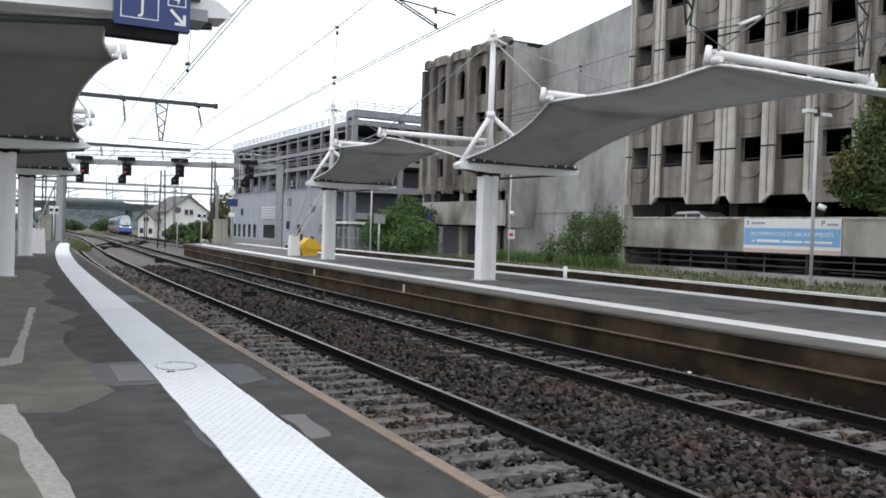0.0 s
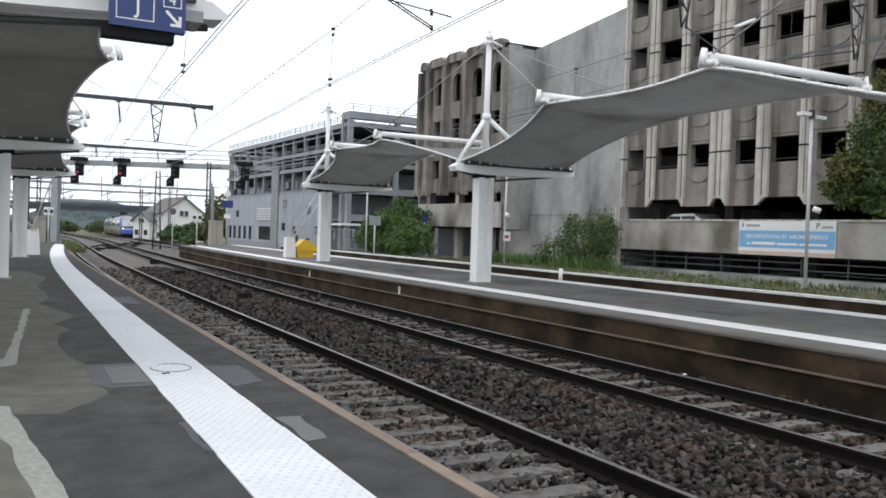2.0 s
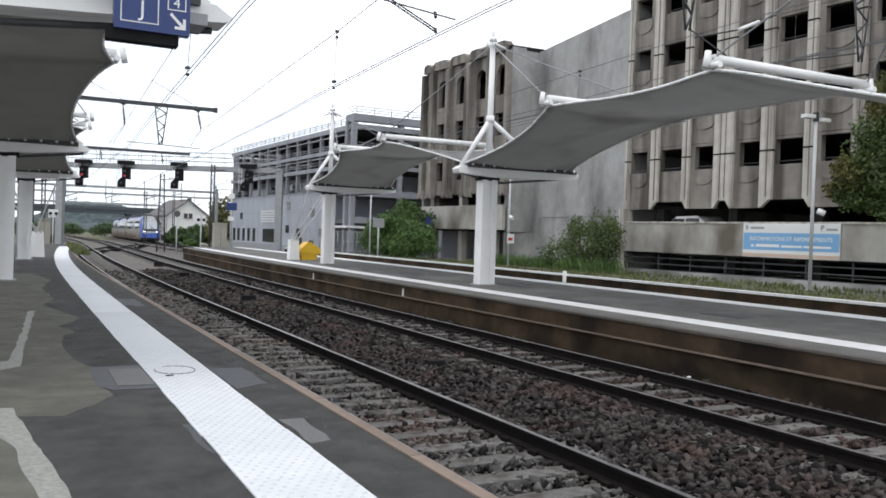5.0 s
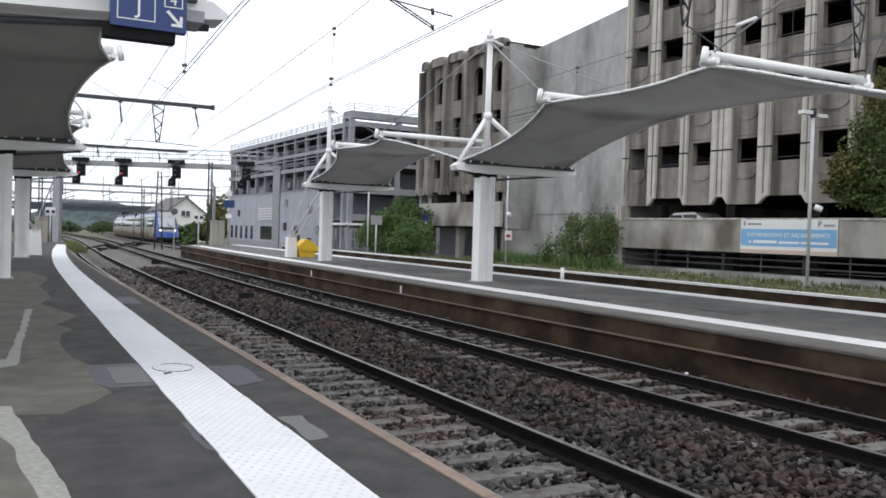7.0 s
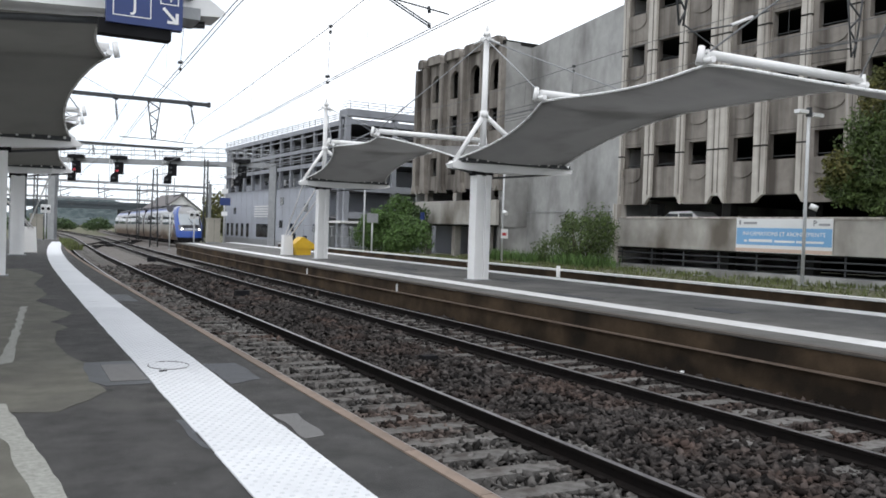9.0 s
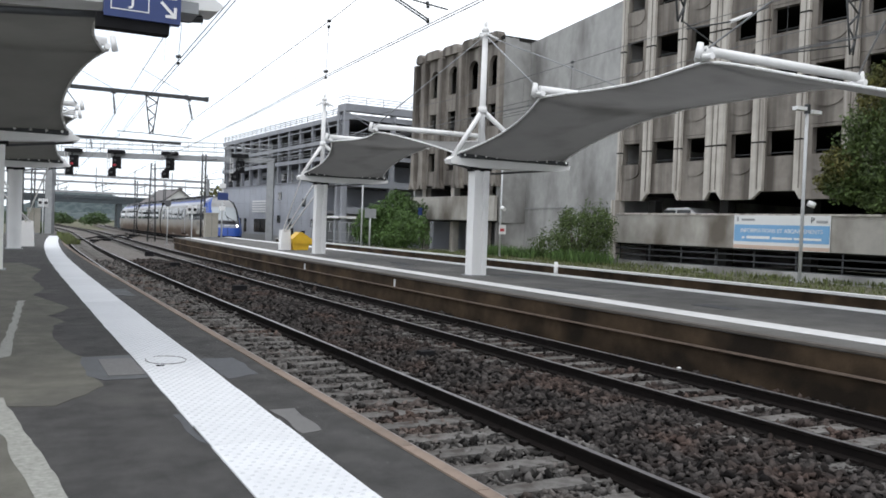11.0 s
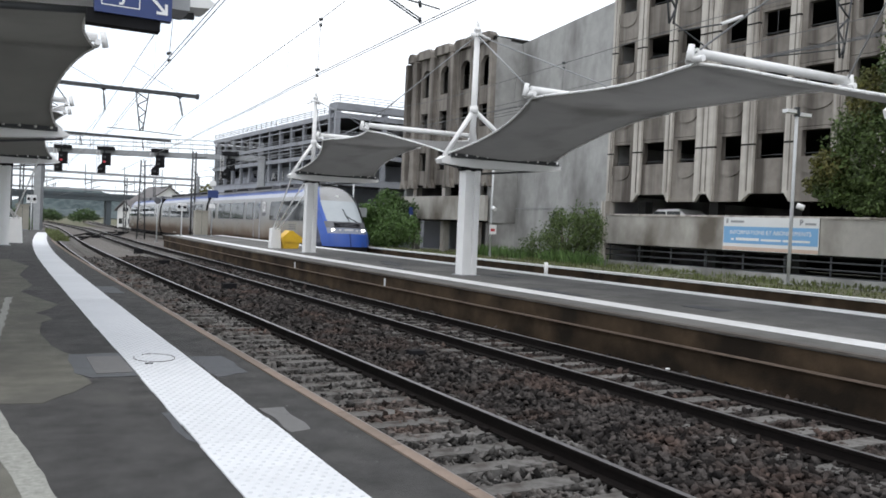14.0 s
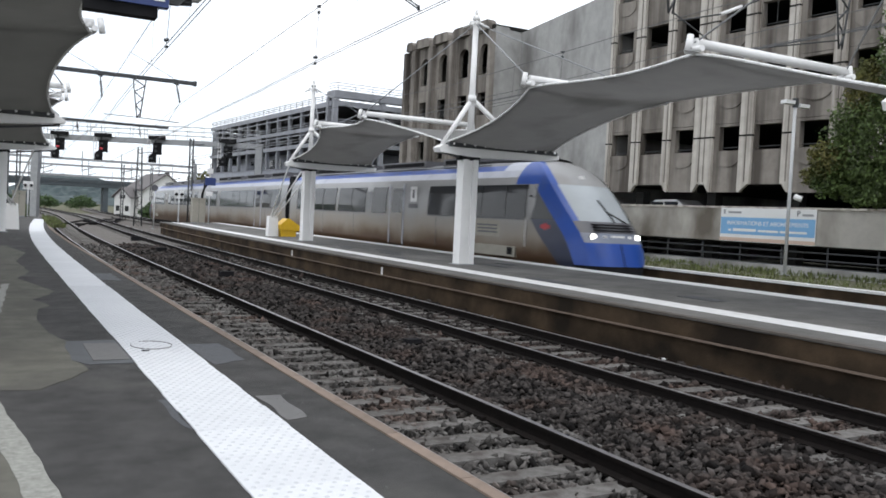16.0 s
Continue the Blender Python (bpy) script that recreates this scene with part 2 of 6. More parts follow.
for key in ("stone", "ballast", "sleeper", "platwall", "rail", "platlip", "black", "shade_trim", "stone_grey"):
    shine = M[key].node_tree.nodes["Principled BSDF"].inputs
    shine["Specular IOR Level"].default_value, shine["Roughness"].default_value = 0.12, 0.95
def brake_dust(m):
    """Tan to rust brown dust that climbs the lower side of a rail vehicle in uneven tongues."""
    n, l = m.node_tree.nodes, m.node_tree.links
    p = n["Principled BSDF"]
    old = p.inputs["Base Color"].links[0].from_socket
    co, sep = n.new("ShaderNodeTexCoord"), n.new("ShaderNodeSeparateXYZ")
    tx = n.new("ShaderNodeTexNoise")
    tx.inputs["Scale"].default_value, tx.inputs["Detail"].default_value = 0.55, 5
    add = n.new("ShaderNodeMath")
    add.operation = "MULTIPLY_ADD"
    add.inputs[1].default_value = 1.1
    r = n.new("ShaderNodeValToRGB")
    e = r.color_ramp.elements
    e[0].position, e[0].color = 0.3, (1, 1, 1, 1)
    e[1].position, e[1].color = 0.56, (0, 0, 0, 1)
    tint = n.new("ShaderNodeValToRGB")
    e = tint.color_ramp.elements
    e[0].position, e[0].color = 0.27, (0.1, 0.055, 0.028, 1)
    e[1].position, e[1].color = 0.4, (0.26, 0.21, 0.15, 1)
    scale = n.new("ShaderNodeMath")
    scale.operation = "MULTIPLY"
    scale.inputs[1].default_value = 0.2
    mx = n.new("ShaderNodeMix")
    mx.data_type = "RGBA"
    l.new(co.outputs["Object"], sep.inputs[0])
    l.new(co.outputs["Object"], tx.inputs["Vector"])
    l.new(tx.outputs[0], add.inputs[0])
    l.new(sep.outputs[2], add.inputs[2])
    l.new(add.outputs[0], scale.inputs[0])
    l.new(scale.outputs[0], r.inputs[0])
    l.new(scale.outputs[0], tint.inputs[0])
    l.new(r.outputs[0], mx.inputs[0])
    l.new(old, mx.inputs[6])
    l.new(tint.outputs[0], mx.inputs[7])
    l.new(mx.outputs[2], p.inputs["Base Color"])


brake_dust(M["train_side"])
M["tglass"].node_tree.nodes["Principled BSDF"].inputs["Specular IOR Level"].default_value = 0.3
for key in ("asphalt", "old_asphalt", "midtop", "far_ballast", "grass"):
    M[key].node_tree.nodes["Principled BSDF"].inputs["Specular IOR Level"].default_value = 0.25
translucent(M["fabric_shaded"], 0.05, (0.75, 0.73, 0.68))
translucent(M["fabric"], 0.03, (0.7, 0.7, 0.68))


# ---- building helpers ----
def bx(bm, x0, x1, y0, y1, z0, z1, m=None):
    vs = [Vector((x, y, z)) for z in (z0, z1) for y in (y0, y1) for x in (x0, x1)]
    v = [bm.verts.new(m @ c if m else c) for c in vs]
    for f in ((0, 2, 3, 1), (4, 5, 7, 6), (0, 1, 5, 4), (2, 6, 7, 3), (0, 4, 6, 2), (1, 3, 7, 5)):
        bm.faces.new([v[i] for i in f])


def tube(bm, p, q, r, n=8, r2=None):
    p, q = Vector(p), Vector(q)
    ax = (q - p).normalized()
    s = ax.orthogonal().normalized()
    t = ax.cross(s)
    r2 = r if r2 is None else r2
    a, b = [], []
    for i in range(n):
        d = s * math.cos(2 * math.pi * i / n) + t * math.sin(2 * math.pi * i / n)
        a.append(bm.verts.new(p + d * r))
        b.append(bm.verts.new(q + d * r2))
    for i in range(n):
        f = bm.faces.new((a[i], a[(i + 1) % n], b[(i + 1) % n], b[i]))
        f.smooth = n > 5
    bm.faces.new(a[::-1])
    bm.faces.new(b)


def prism(bm, pts, axis, lo, hi, m=None):
    """Extrude a closed outline of 2D points along x, y or z."""
    def at(a, b, c):
        v = {"x": (c, a, b), "y": (a, c, b), "z": (a, b, c)}[axis]
        return m @ Vector(v) if m else Vector(v)
    A = [bm.verts.new(at(a, b, lo)) for a, b in pts]
    Bv = [bm.verts.new(at(a, b, hi)) for a, b in pts]
    k = len(pts)
    for i in range(k):
        bm.faces.new((A[i], A[(i + 1) % k], Bv[(i + 1) % k], Bv[i]))
    bm.faces.new(A[::-1])
    bm.faces.new(Bv)


def rounded(bm, width):
    es = [e for e in bm.edges if len(e.link_faces) == 2 and e.calc_face_angle(0) > 0.6]
    bmesh.ops.bevel(bm, geom=es, offset=width, segments=2, affect="EDGES", profile=0.6)


def part(name, bm, material, parent, label=""):
    me = bpy.data.meshes.new(name)
    bmesh.ops.recalc_face_normals(bm, faces=bm.faces)
    bm.to_mesh(me)
    bm.free()
    for m in (material if isinstance(material, (list, tuple)) else [material]):
        me.materials.append(m)
    ob = new(name, me)
    ob.parent = parent
    if label:
        tagged(ob, label)
    return ob


def thing(name, x, y, z, label, category, group="", kind="", rz=0.0):
    ob = new(name)
    ob.matrix_basis = pose(x, y, z, 0, 0, rz)
    return tagged(ob, label, category, group, kind)


def boxes(name, dims, material, parent, label="", bevel=0.0):
    bm = bmesh.new()
    for d in dims:
        bx(bm, *d)
    if bevel:
        rounded(bm, bevel)
    return part(name, bm, material, parent, label)


def many(name, dims, material, parent, label="", bevel=0.0):
    return [boxes(name, [d], material, parent, label, bevel) for d in dims]


def rods(name, ends, r, material, parent, n=8, label=""):
    bm = bmesh.new()
    for p, q in ends:
        tube(bm, p, q, r, n)
    return part(name, bm, material, parent, label)


def mesh_of(name, verts, faces, material, parent=None, smooth=False):
    me = bpy.data.meshes.new(name)
    me.from_pydata(verts, [], faces)
    me.materials.append(material)
    if smooth:
        me.polygons.foreach_set("use_smooth", [True] * len(me.polygons))
    ob = new(name, me)
    ob.parent = parent
    return ob


def words(text, size, m, parent, material, name="lettering", extrude=0.004):
    c = bpy.data.curves.new(name, "FONT")
    c.body, c.size, c.extrude, c.align_x, c.align_y = text, size, extrude, "CENTER", "CENTER"
    tmp = bpy.data.objects.new(name, c)
    scene.collection.objects.link(tmp)
    bpy.context.view_layer.update()
    me = bpy.data.meshes.new_from_object(tmp)
    bpy.data.objects.remove(tmp)
    me.materials.clear()
    me.materials.append(material)
    ob = new(name, me)
    ob.parent, ob.matrix_basis = parent, m
    return ob


# ---- the plan: x across the tracks, y along them ----
RAIL = -0.572


def bend(y):
    s = min(max((y - 25) / 130, 0), 1)
    return 4 * s * s * (3 - 2 * s)


def edge(y):
    return bend(y) + 0.0009 * max(0.0, y - 40) ** 2


def lane(y):
    return bend(y) + 0.00075 * max(0.0, y - 14) ** 2 / 2


def drift(y):
    return 0.0002 * max(0.0, y - 55) ** 2


def fall(y):
    return -0.0045 * max(0.0, min(y, 400) - 40)


def strip(bm, edges, ys, zs, off):
    """A sheet along the tracks: edges are x offsets, zs their heights, off the sideways bend."""
    rows = [[bm.verts.new((x + off(y), y, z + fall(y))) for x, z in zip(edges, zs)] for y in ys]
    for a, b in zip(rows, rows[1:]):
        for i in range(len(edges) - 1):
            bm.faces.new((a[i], a[i + 1], b[i + 1], b[i]))


def steps(a, b, d):
    n = max(1, round((b - a) / d))
    return [a + (b - a) * i / n for i in range(n + 1)]


def ground():
    bm = bmesh.new()
    xs = [-900, -200, -60, -12, 0, 20, 40, 90, 300, 900]
    strip(bm, xs, [-300, -60, -20, 0, 30, 50, 100, 150, 200, 300, 400, 700, 1500], [-0.86] * len(xs), lambda y: 0)
    g = part("ground", bm, M["grass"], None)
    tagged(g, "weedy green and earthy ground beside the railway", "ground", kind="structure")


def near_platform():
    root = thing("pavement_near", 0, 0, 0, "dark asphalt station platform with patched older areas", "platform", kind="structure")
    ys = steps(-16, 66, 2)
    bm = bmesh.new()
    rows = []
    for y in ys:
        o = edge(y)
        rows.append([bm.verts.new(c) for c in ((-11, y, -0.86), (-11, y, 0), (-0.5, y, 0), (2.358 + o, y, 0), (2.358 + o, y, -0.16), (2.16 + o, y, -0.2), (2.16 + o, y, -0.86))])
    for a, b in zip(rows, rows[1:]):
        for i in range(6):
            bm.faces.new((a[i], a[i + 1], b[i + 1], b[i]))
    bm.faces.new(rows[0][::-1])
    bm.faces.new(rows[-1])
    part("slab", bm, M["asphalt"], root)

    def blotch(name, pts, z, material, label=""):
        b = bmesh.new()
        out = []
        for (x0, y0), (x1, y1) in zip(pts, pts[1:] + pts[:1]):
            k = max(2, int(math.hypot(x1 - x0, y1 - y0) / 0.12))
            for i in range(k):
                t = i / k
                x, y = x0 + (x1 - x0) * t, y0 + (y1 - y0) * t
                w = 0.03
                out.append((x + w * noise.noise((x * 5, y * 3, 3)), y + 2 * w * noise.noise((x * 5, y * 3, 9))))
        prism(b, out, "z", 0.0005, z)
        bmesh.ops.triangulate(b, faces=[f for f in b.faces if len(f.verts) > 4])
        return part(name, b, material, root, label)

    blotch("old_asphalt", [(-9, 7.2), (-0.1, 7.13), (0.38, 6.98), (0.62, 7.35), (0.8, 7.7), (0.74, 8.3), (0.78, 9.2), (0.62, 9.9), (0.55, 11.0), (0.62, 12.1), (0.78, 12.4),
                           (0.6, 13.2), (0.8, 13.7), (0.95, 14.3), (0.7, 15.6), (0.5, 16.6), (0.75, 18), (0.6, 21), (0.9, 24), (0.5, 27), (-9, 27)], 0.004, M["old_asphalt"], "older grey-green asphalt")
    blotch("old_asphalt", [(-9, -4), (-0.5, -4), (0.1, 2.5), (0.22, 4.9), (0.05, 6.0), (-0.05, 6.7), (-9, 6.9)], 0.004, M["old_asphalt"], "older grey-green asphalt")
    blotch("worn_line", [(0.25, 15.5), (0.35, 15.5), (0.22, 12.5), (0.14, 10.8), (0.1, 9.5), (-0.1, 9.35), (-0.35, 9.5), (-0.35, 9.75), (-0.02, 9.9), (0.06, 11), (0.15, 13)], 0.007, M["worn_line"], "worn pale line paint")
    blotch("worn_line", [(-0.4, 7.5), (0.04, 7.4), (0.1, 6.7), (0.19, 6.0), (0.29, 5.15), (0.34, 4.4), (0.38, 3.2), (0.22, 3.2), (0.2, 4.4), (0.16, 4.95), (0.07, 5.5), (0.04, 6.1), (-0.05, 6.4), (-0.4, 6.6)], 0.007, M["worn_line"], "worn pale line paint")
    blotch("patch", [(1.88, 6.35), (2.05, 6.35), (2.03, 5.58), (1.87, 5.55)], 0.005, M["manhole"], "grey repair patch")
    blotch("patch", [(1.86, 8.9), (2.2, 8.9), (2.2, 7.9), (1.86, 7.7)], 0.004, M["patch"], "bluish asphalt patch")
    blotch("patch", [(1.14, 6.4), (1.21, 6.4), (1.21, 5.5), (1.16, 5.6)], 0.004, M["patch"], "")
    blotch("patch", [(1.85, 17.8), (2.2, 17.8), (2.2, 16.2), (1.85, 16.4)], 0.004, M["patch"], "")
    blotch("patch", [(0.72, 9.3), (1.21, 9.3), (1.21, 7.95), (0.82, 7.95), (0.7, 8.2)], 0.006, M["darksteel"], "dark tar border")
    b = bmesh.new()
    bx(b, 0.88, 1.2, 8.12, 9.08, 0.001, 0.0115)
    rounded(b, 0.006)
    part("cover_plate", b, M["manhole"], root, "grey metal cover plate")
    b = bmesh.new()
    for i in range(28):
        a0, a1 = (2 * math.pi * (i + e) / 28 for e in (0, 1))
        if 8 < i < 12:
            continue
        prism(b, [(1.5 + 0.2 * math.cos(a0), 8.85 + 0.26 * math.sin(a0)), (1.5 + 0.2 * math.cos(a1), 8.85 + 0.26 * math.sin(a1)), (1.5 + 0.193 * math.cos(a1), 8.85 + 0.25 * math.sin(a1)), (1.5 + 0.193 * math.cos(a0), 8.85 + 0.25 * math.sin(a0))], "z", 0.0125, 0.0185)
    bmesh.ops.remove_doubles(b, verts=b.verts, dist=0.0005)
    part("ring_mark", b, M["manhole"], root, "faint grey ring mark")
    boxes("slot", [(1.36, 1.43, 8.5, 8.55, 0.0125, 0.019)], M["black"], root)
    # small droppings and chips
    b = bmesh.new()
    rnd = random.Random(4)
    for _ in range(60):
        x, y, r = rnd.choice((rnd.uniform(1.85, 2.3), rnd.uniform(0.4, 2.2))), rnd.uniform(4, 12), rnd.uniform(0.003, 0.011)
        prism(b, [(x + r * math.cos(a) * rnd.uniform(0.6, 1.2), y + 1.4 * r * math.sin(a)) for a in (0, 1, 2.1, 3.1, 4.2, 5.2)], "z", 0.004, 0.007)
    tagged(part("speck", b, M["manhole"], root), kind="stuff")
    # kerb stones
    shape = bmesh.new()
    bx(shape, 0.0, 0.09, 0.004, 0.996, -0.16, 0.012)
    rounded(shape, 0.014)
    first = part("kerb_stone", shape, M["kerb"], root, "sandy brown kerb stone")
    first.location = (2.36, -12, 0)
    for i in range(1, 78):
        y = -12 + i
        c = new("kerb_stone", first.data)
        c.parent, c.location = root, (2.36 + edge(y + 0.5), y, 0)
        c.rotation_euler = (0, 0, -(edge(y + 1) - edge(y)))
    # tactile slabs
    shape = bmesh.new()
    bx(shape, 0, 0.61, 0.002, 0.598, 0.0008, 0.012)
    rounded(shape, 0.003)
    slab = None
    for i in range(115):
        y = -9.6 + 0.6 * i
        if slab is None:
            slab = part("tactile_slab", shape, M["tactile"], root, "white studded tactile slab")
            c = slab
        else:
            c = new("tactile_slab", slab.data)
            c.parent = root
        c.location = (1.215 + lane(y) + random.uniform(-0.006, 0.006), y, random.uniform(0, 0.001))
        c.rotation_euler = (0, 0, -(lane(y + 0.6) - lane(y)) / 0.6)
    V, F = [], []
    for j in range(190):
        for i in range(8):
            x, y = 1.25 + 0.0765 * i + (0.038 if j % 2 else 0), 2.5 + 0.0665 * j
            if x > 1.8:
                continue
            k = len(V)
            for r, z in ((0.0165, 0.0122), (0.011, 0.0175)):
                V += [(x + r * math.cos(a * math.pi / 3), y + r * math.sin(a * math.pi / 3), z) for a in range(6)]
            F += [(k + a, k + (a + 1) % 6, k + 6 + (a + 1) % 6, k + 6 + a) for a in range(6)] + [tuple(range(k + 6, k + 12))]
    tagged(mesh_of("tactile_studs", V, F, M["stud"], root), kind="stuff")
    # concrete post foundations, weeds at the far end
    weeds("weed_clump", 2.75 + bend(46), 44, 62, 0.35, 2600, 0.3, "yellow green weeds at the platform end", follow=True)


def weeds(name, x, y0, y1, half, n, tall, label, follow=False, z=0.0, seed=1, material="blade"):
    rnd = random.Random(seed)
    V, F = [], []
    for _ in range(n):
        y = rnd.uniform(y0, y1)
        xx = x + rnd.uniform(-half, half) + (bend(y) - bend(y0) if follow else 0)
        if noise.noise((xx * 0.9, y * 0.55, seed)) < rnd.uniform(-0.25, 0.3):
            continue
        h, a, w = tall * rnd.uniform(0.3, 1.1), rnd.uniform(0, 6.28), 0.012 + 0.02 * rnd.random()
        dx, dy = math.cos(a), math.sin(a)
        lean = rnd.uniform(0.1, 0.5) * h
        k = len(V)
        V += [(xx - dy * w, y + dx * w, z), (xx + dy * w, y - dx * w, z), (xx + dx * lean * 0.5 + dy * w, y + dy * lean * 0.5 - dx * w, z + h * 0.6), (xx + dx * lean, y + dy * lean, z + h)]
        F += [(k, k + 1, k + 2), (k, k + 2, k + 3)]
    return tagged(mesh_of(name, V, F, M[material]), label, "grass", kind="stuff")


def track(axis, off, zr, near, label):
    root = thing("railway_track", 0, 0, 0, label, "track", kind="structure")
    ys = steps(-14, 300, 6)
    b = bmesh.new()
    w = 2.08
    split = 42 if near else -14
    if near:
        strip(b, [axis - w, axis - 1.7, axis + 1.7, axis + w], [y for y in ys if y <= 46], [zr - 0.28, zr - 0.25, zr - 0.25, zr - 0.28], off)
        part("ballast_bed", b, M["ballast"], root, "near-black bed giving the shade between stones")
        b = bmesh.new()
    strip(b, [axis - w, axis - 1.7, axis + 1.7, axis + w], [split] + [y for y in ys if y > split], [zr - 0.23, zr - 0.185, zr - 0.185, zr - 0.23], off)
    part("far_ballast", b, M["far_ballast"], root, "dusty grey-brown ballast")
    for side in (-0.7525, 0.7525):
        b = bmesh.new()
        for y0, y1 in zip(ys, ys[1:]):
            for prof, mi in (([(-0.072, -0.17), (0.072, -0.17), (0.072, -0.155), (0.012, -0.13), (0.012, -0.045), (0.036, -0.035), (0.036, -0.004), (-0.036, -0.004), (-0.036, -0.035), (-0.012, -0.045), (-0.012, -0.13), (-0.072, -0.155)], 0),
                             ([(-0.03, -0.004), (0.03, -0.004), (0.026, 0.0), (-0.026, 0.0)], 1)):
                A, C = [[b.verts.new((axis + side + px + off(y), y, zr + pz + fall(y))) for px, pz in prof] for y in (y0, y1)]
                k = len(prof)
                for i in range(k):
                    f = b.faces.new((A[i], A[(i + 1) % k], C[(i + 1) % k], C[i]))
                    f.material_index = mi
        part("rail", b, [M["rail"], M["railtop"]], root, "rusted steel rail with a worn head")
    s = bmesh.new()
    bx(s, -1.28, 1.28, -0.125, 0.125, -0.3, -0.172)
    rounded(s, 0.015)
    f = bmesh.new()
    for side in (-0.7525, 0.7525):
        for e in (-0.1, 0.1):
            bx(f, side + e - 0.03, side + e + 0.03, -0.06, 0.06, -0.172, -0.13)
    first = None
    n = 120 if near else 70
    for i in range(n):
        y = -8.02 + 0.602 * i + (0.2 if near else 0.0)
        if first is None:
            first = part("sleeper", s, M["sleeper"], root, "weathered grey sleeper")
            clips = part("rail_clip", f, M["rail"], first, "dark rail fastenings")
            c = first
        else:
            c = new("sleeper", first.data)
            c.parent = root
            k = new("rail_clip", clips.data)
            k.parent = c
        c.location = (axis + off(y) + random.uniform(-0.02, 0.02), y, zr + fall(y) + random.uniform(-0.012, 0.004))
        c.rotation_euler = (0, random.uniform(-0.004, 0.004), random.uniform(-0.012, 0.012))
    b = bmesh.new()
    for i in range(180):
        y = -8.02 + 0.602 * (n + i)
        bx(b, axis + off(y) - 1.28, axis + off(y) + 1.28, y - 0.12, y + 0.12, zr + fall(y) - 0.3, zr + fall(y) - 0.175)
    tagged(part("far_sleepers", b, M["sleeper"], root), kind="stuff")


def crossover(y0, y1, xa, xb, label):
    """A curved pair of rails that leads from one track to the next, with its dark point motors."""
    root = thing("track_crossover", 0, 0, 0, label, "track", kind="structure")
    for side in (-0.7525, 0.7525):
        b = bmesh.new()
        rows = []
        for y in steps(y0, y1, 3):
            t = (y - y0) / (y1 - y0)
            x = xa + (xb - xa) * t * t * (3 - 2 * t) + bend(y) + side
            z = RAIL + fall(y)
            rows.append([b.verts.new(c) for c in ((x - 0.03, y, z - 0.16), (x - 0.03, y, z - 0.012), (x + 0.03, y, z - 0.012), (x + 0.03, y, z - 0.16))])
        for A, C in zip(rows, rows[1:]):
            for i in range(3):
                b.faces.new((A[i], A[i + 1], C[i + 1], C[i]))
        part("rail", b, M["rail"], root)
    for k in range(4):
        y = y0 + (y1 - y0) * k / 3.2
        x = (xa if k < 2 else xb) + bend(y) + (1.5 if k % 2 else -1.45)
        boxes("point_motor", [(x - 0.35, x + 0.35, y - 0.3, y + 0.3, RAIL + fall(y) - 0.25, RAIL + fall(y) + 0.02)], M["black"], root, "dark point motor", 0.04)


def stone_heap(heap, tri, material, label):
    V = np.concatenate(heap)
    F = np.concatenate([tri + 8 * k for k in range(len(heap))])
    me = bpy.data.meshes.new("ballast_stones")
    me.vertices.add(len(V))
    me.vertices.foreach_set("co", V.ravel())
    me.loops.add(F.size)
    me.loops.foreach_set("vertex_index", F.ravel().astype(np.int32))
    me.polygons.add(len(F))
    me.polygons.foreach_set("loop_start", np.arange(0, F.size, 3, dtype=np.int32))
    me.update(calc_edges=True)
    me.materials.append(material)
    tagged(new("ballast_stones", me), label, "gravel", kind="stuff")


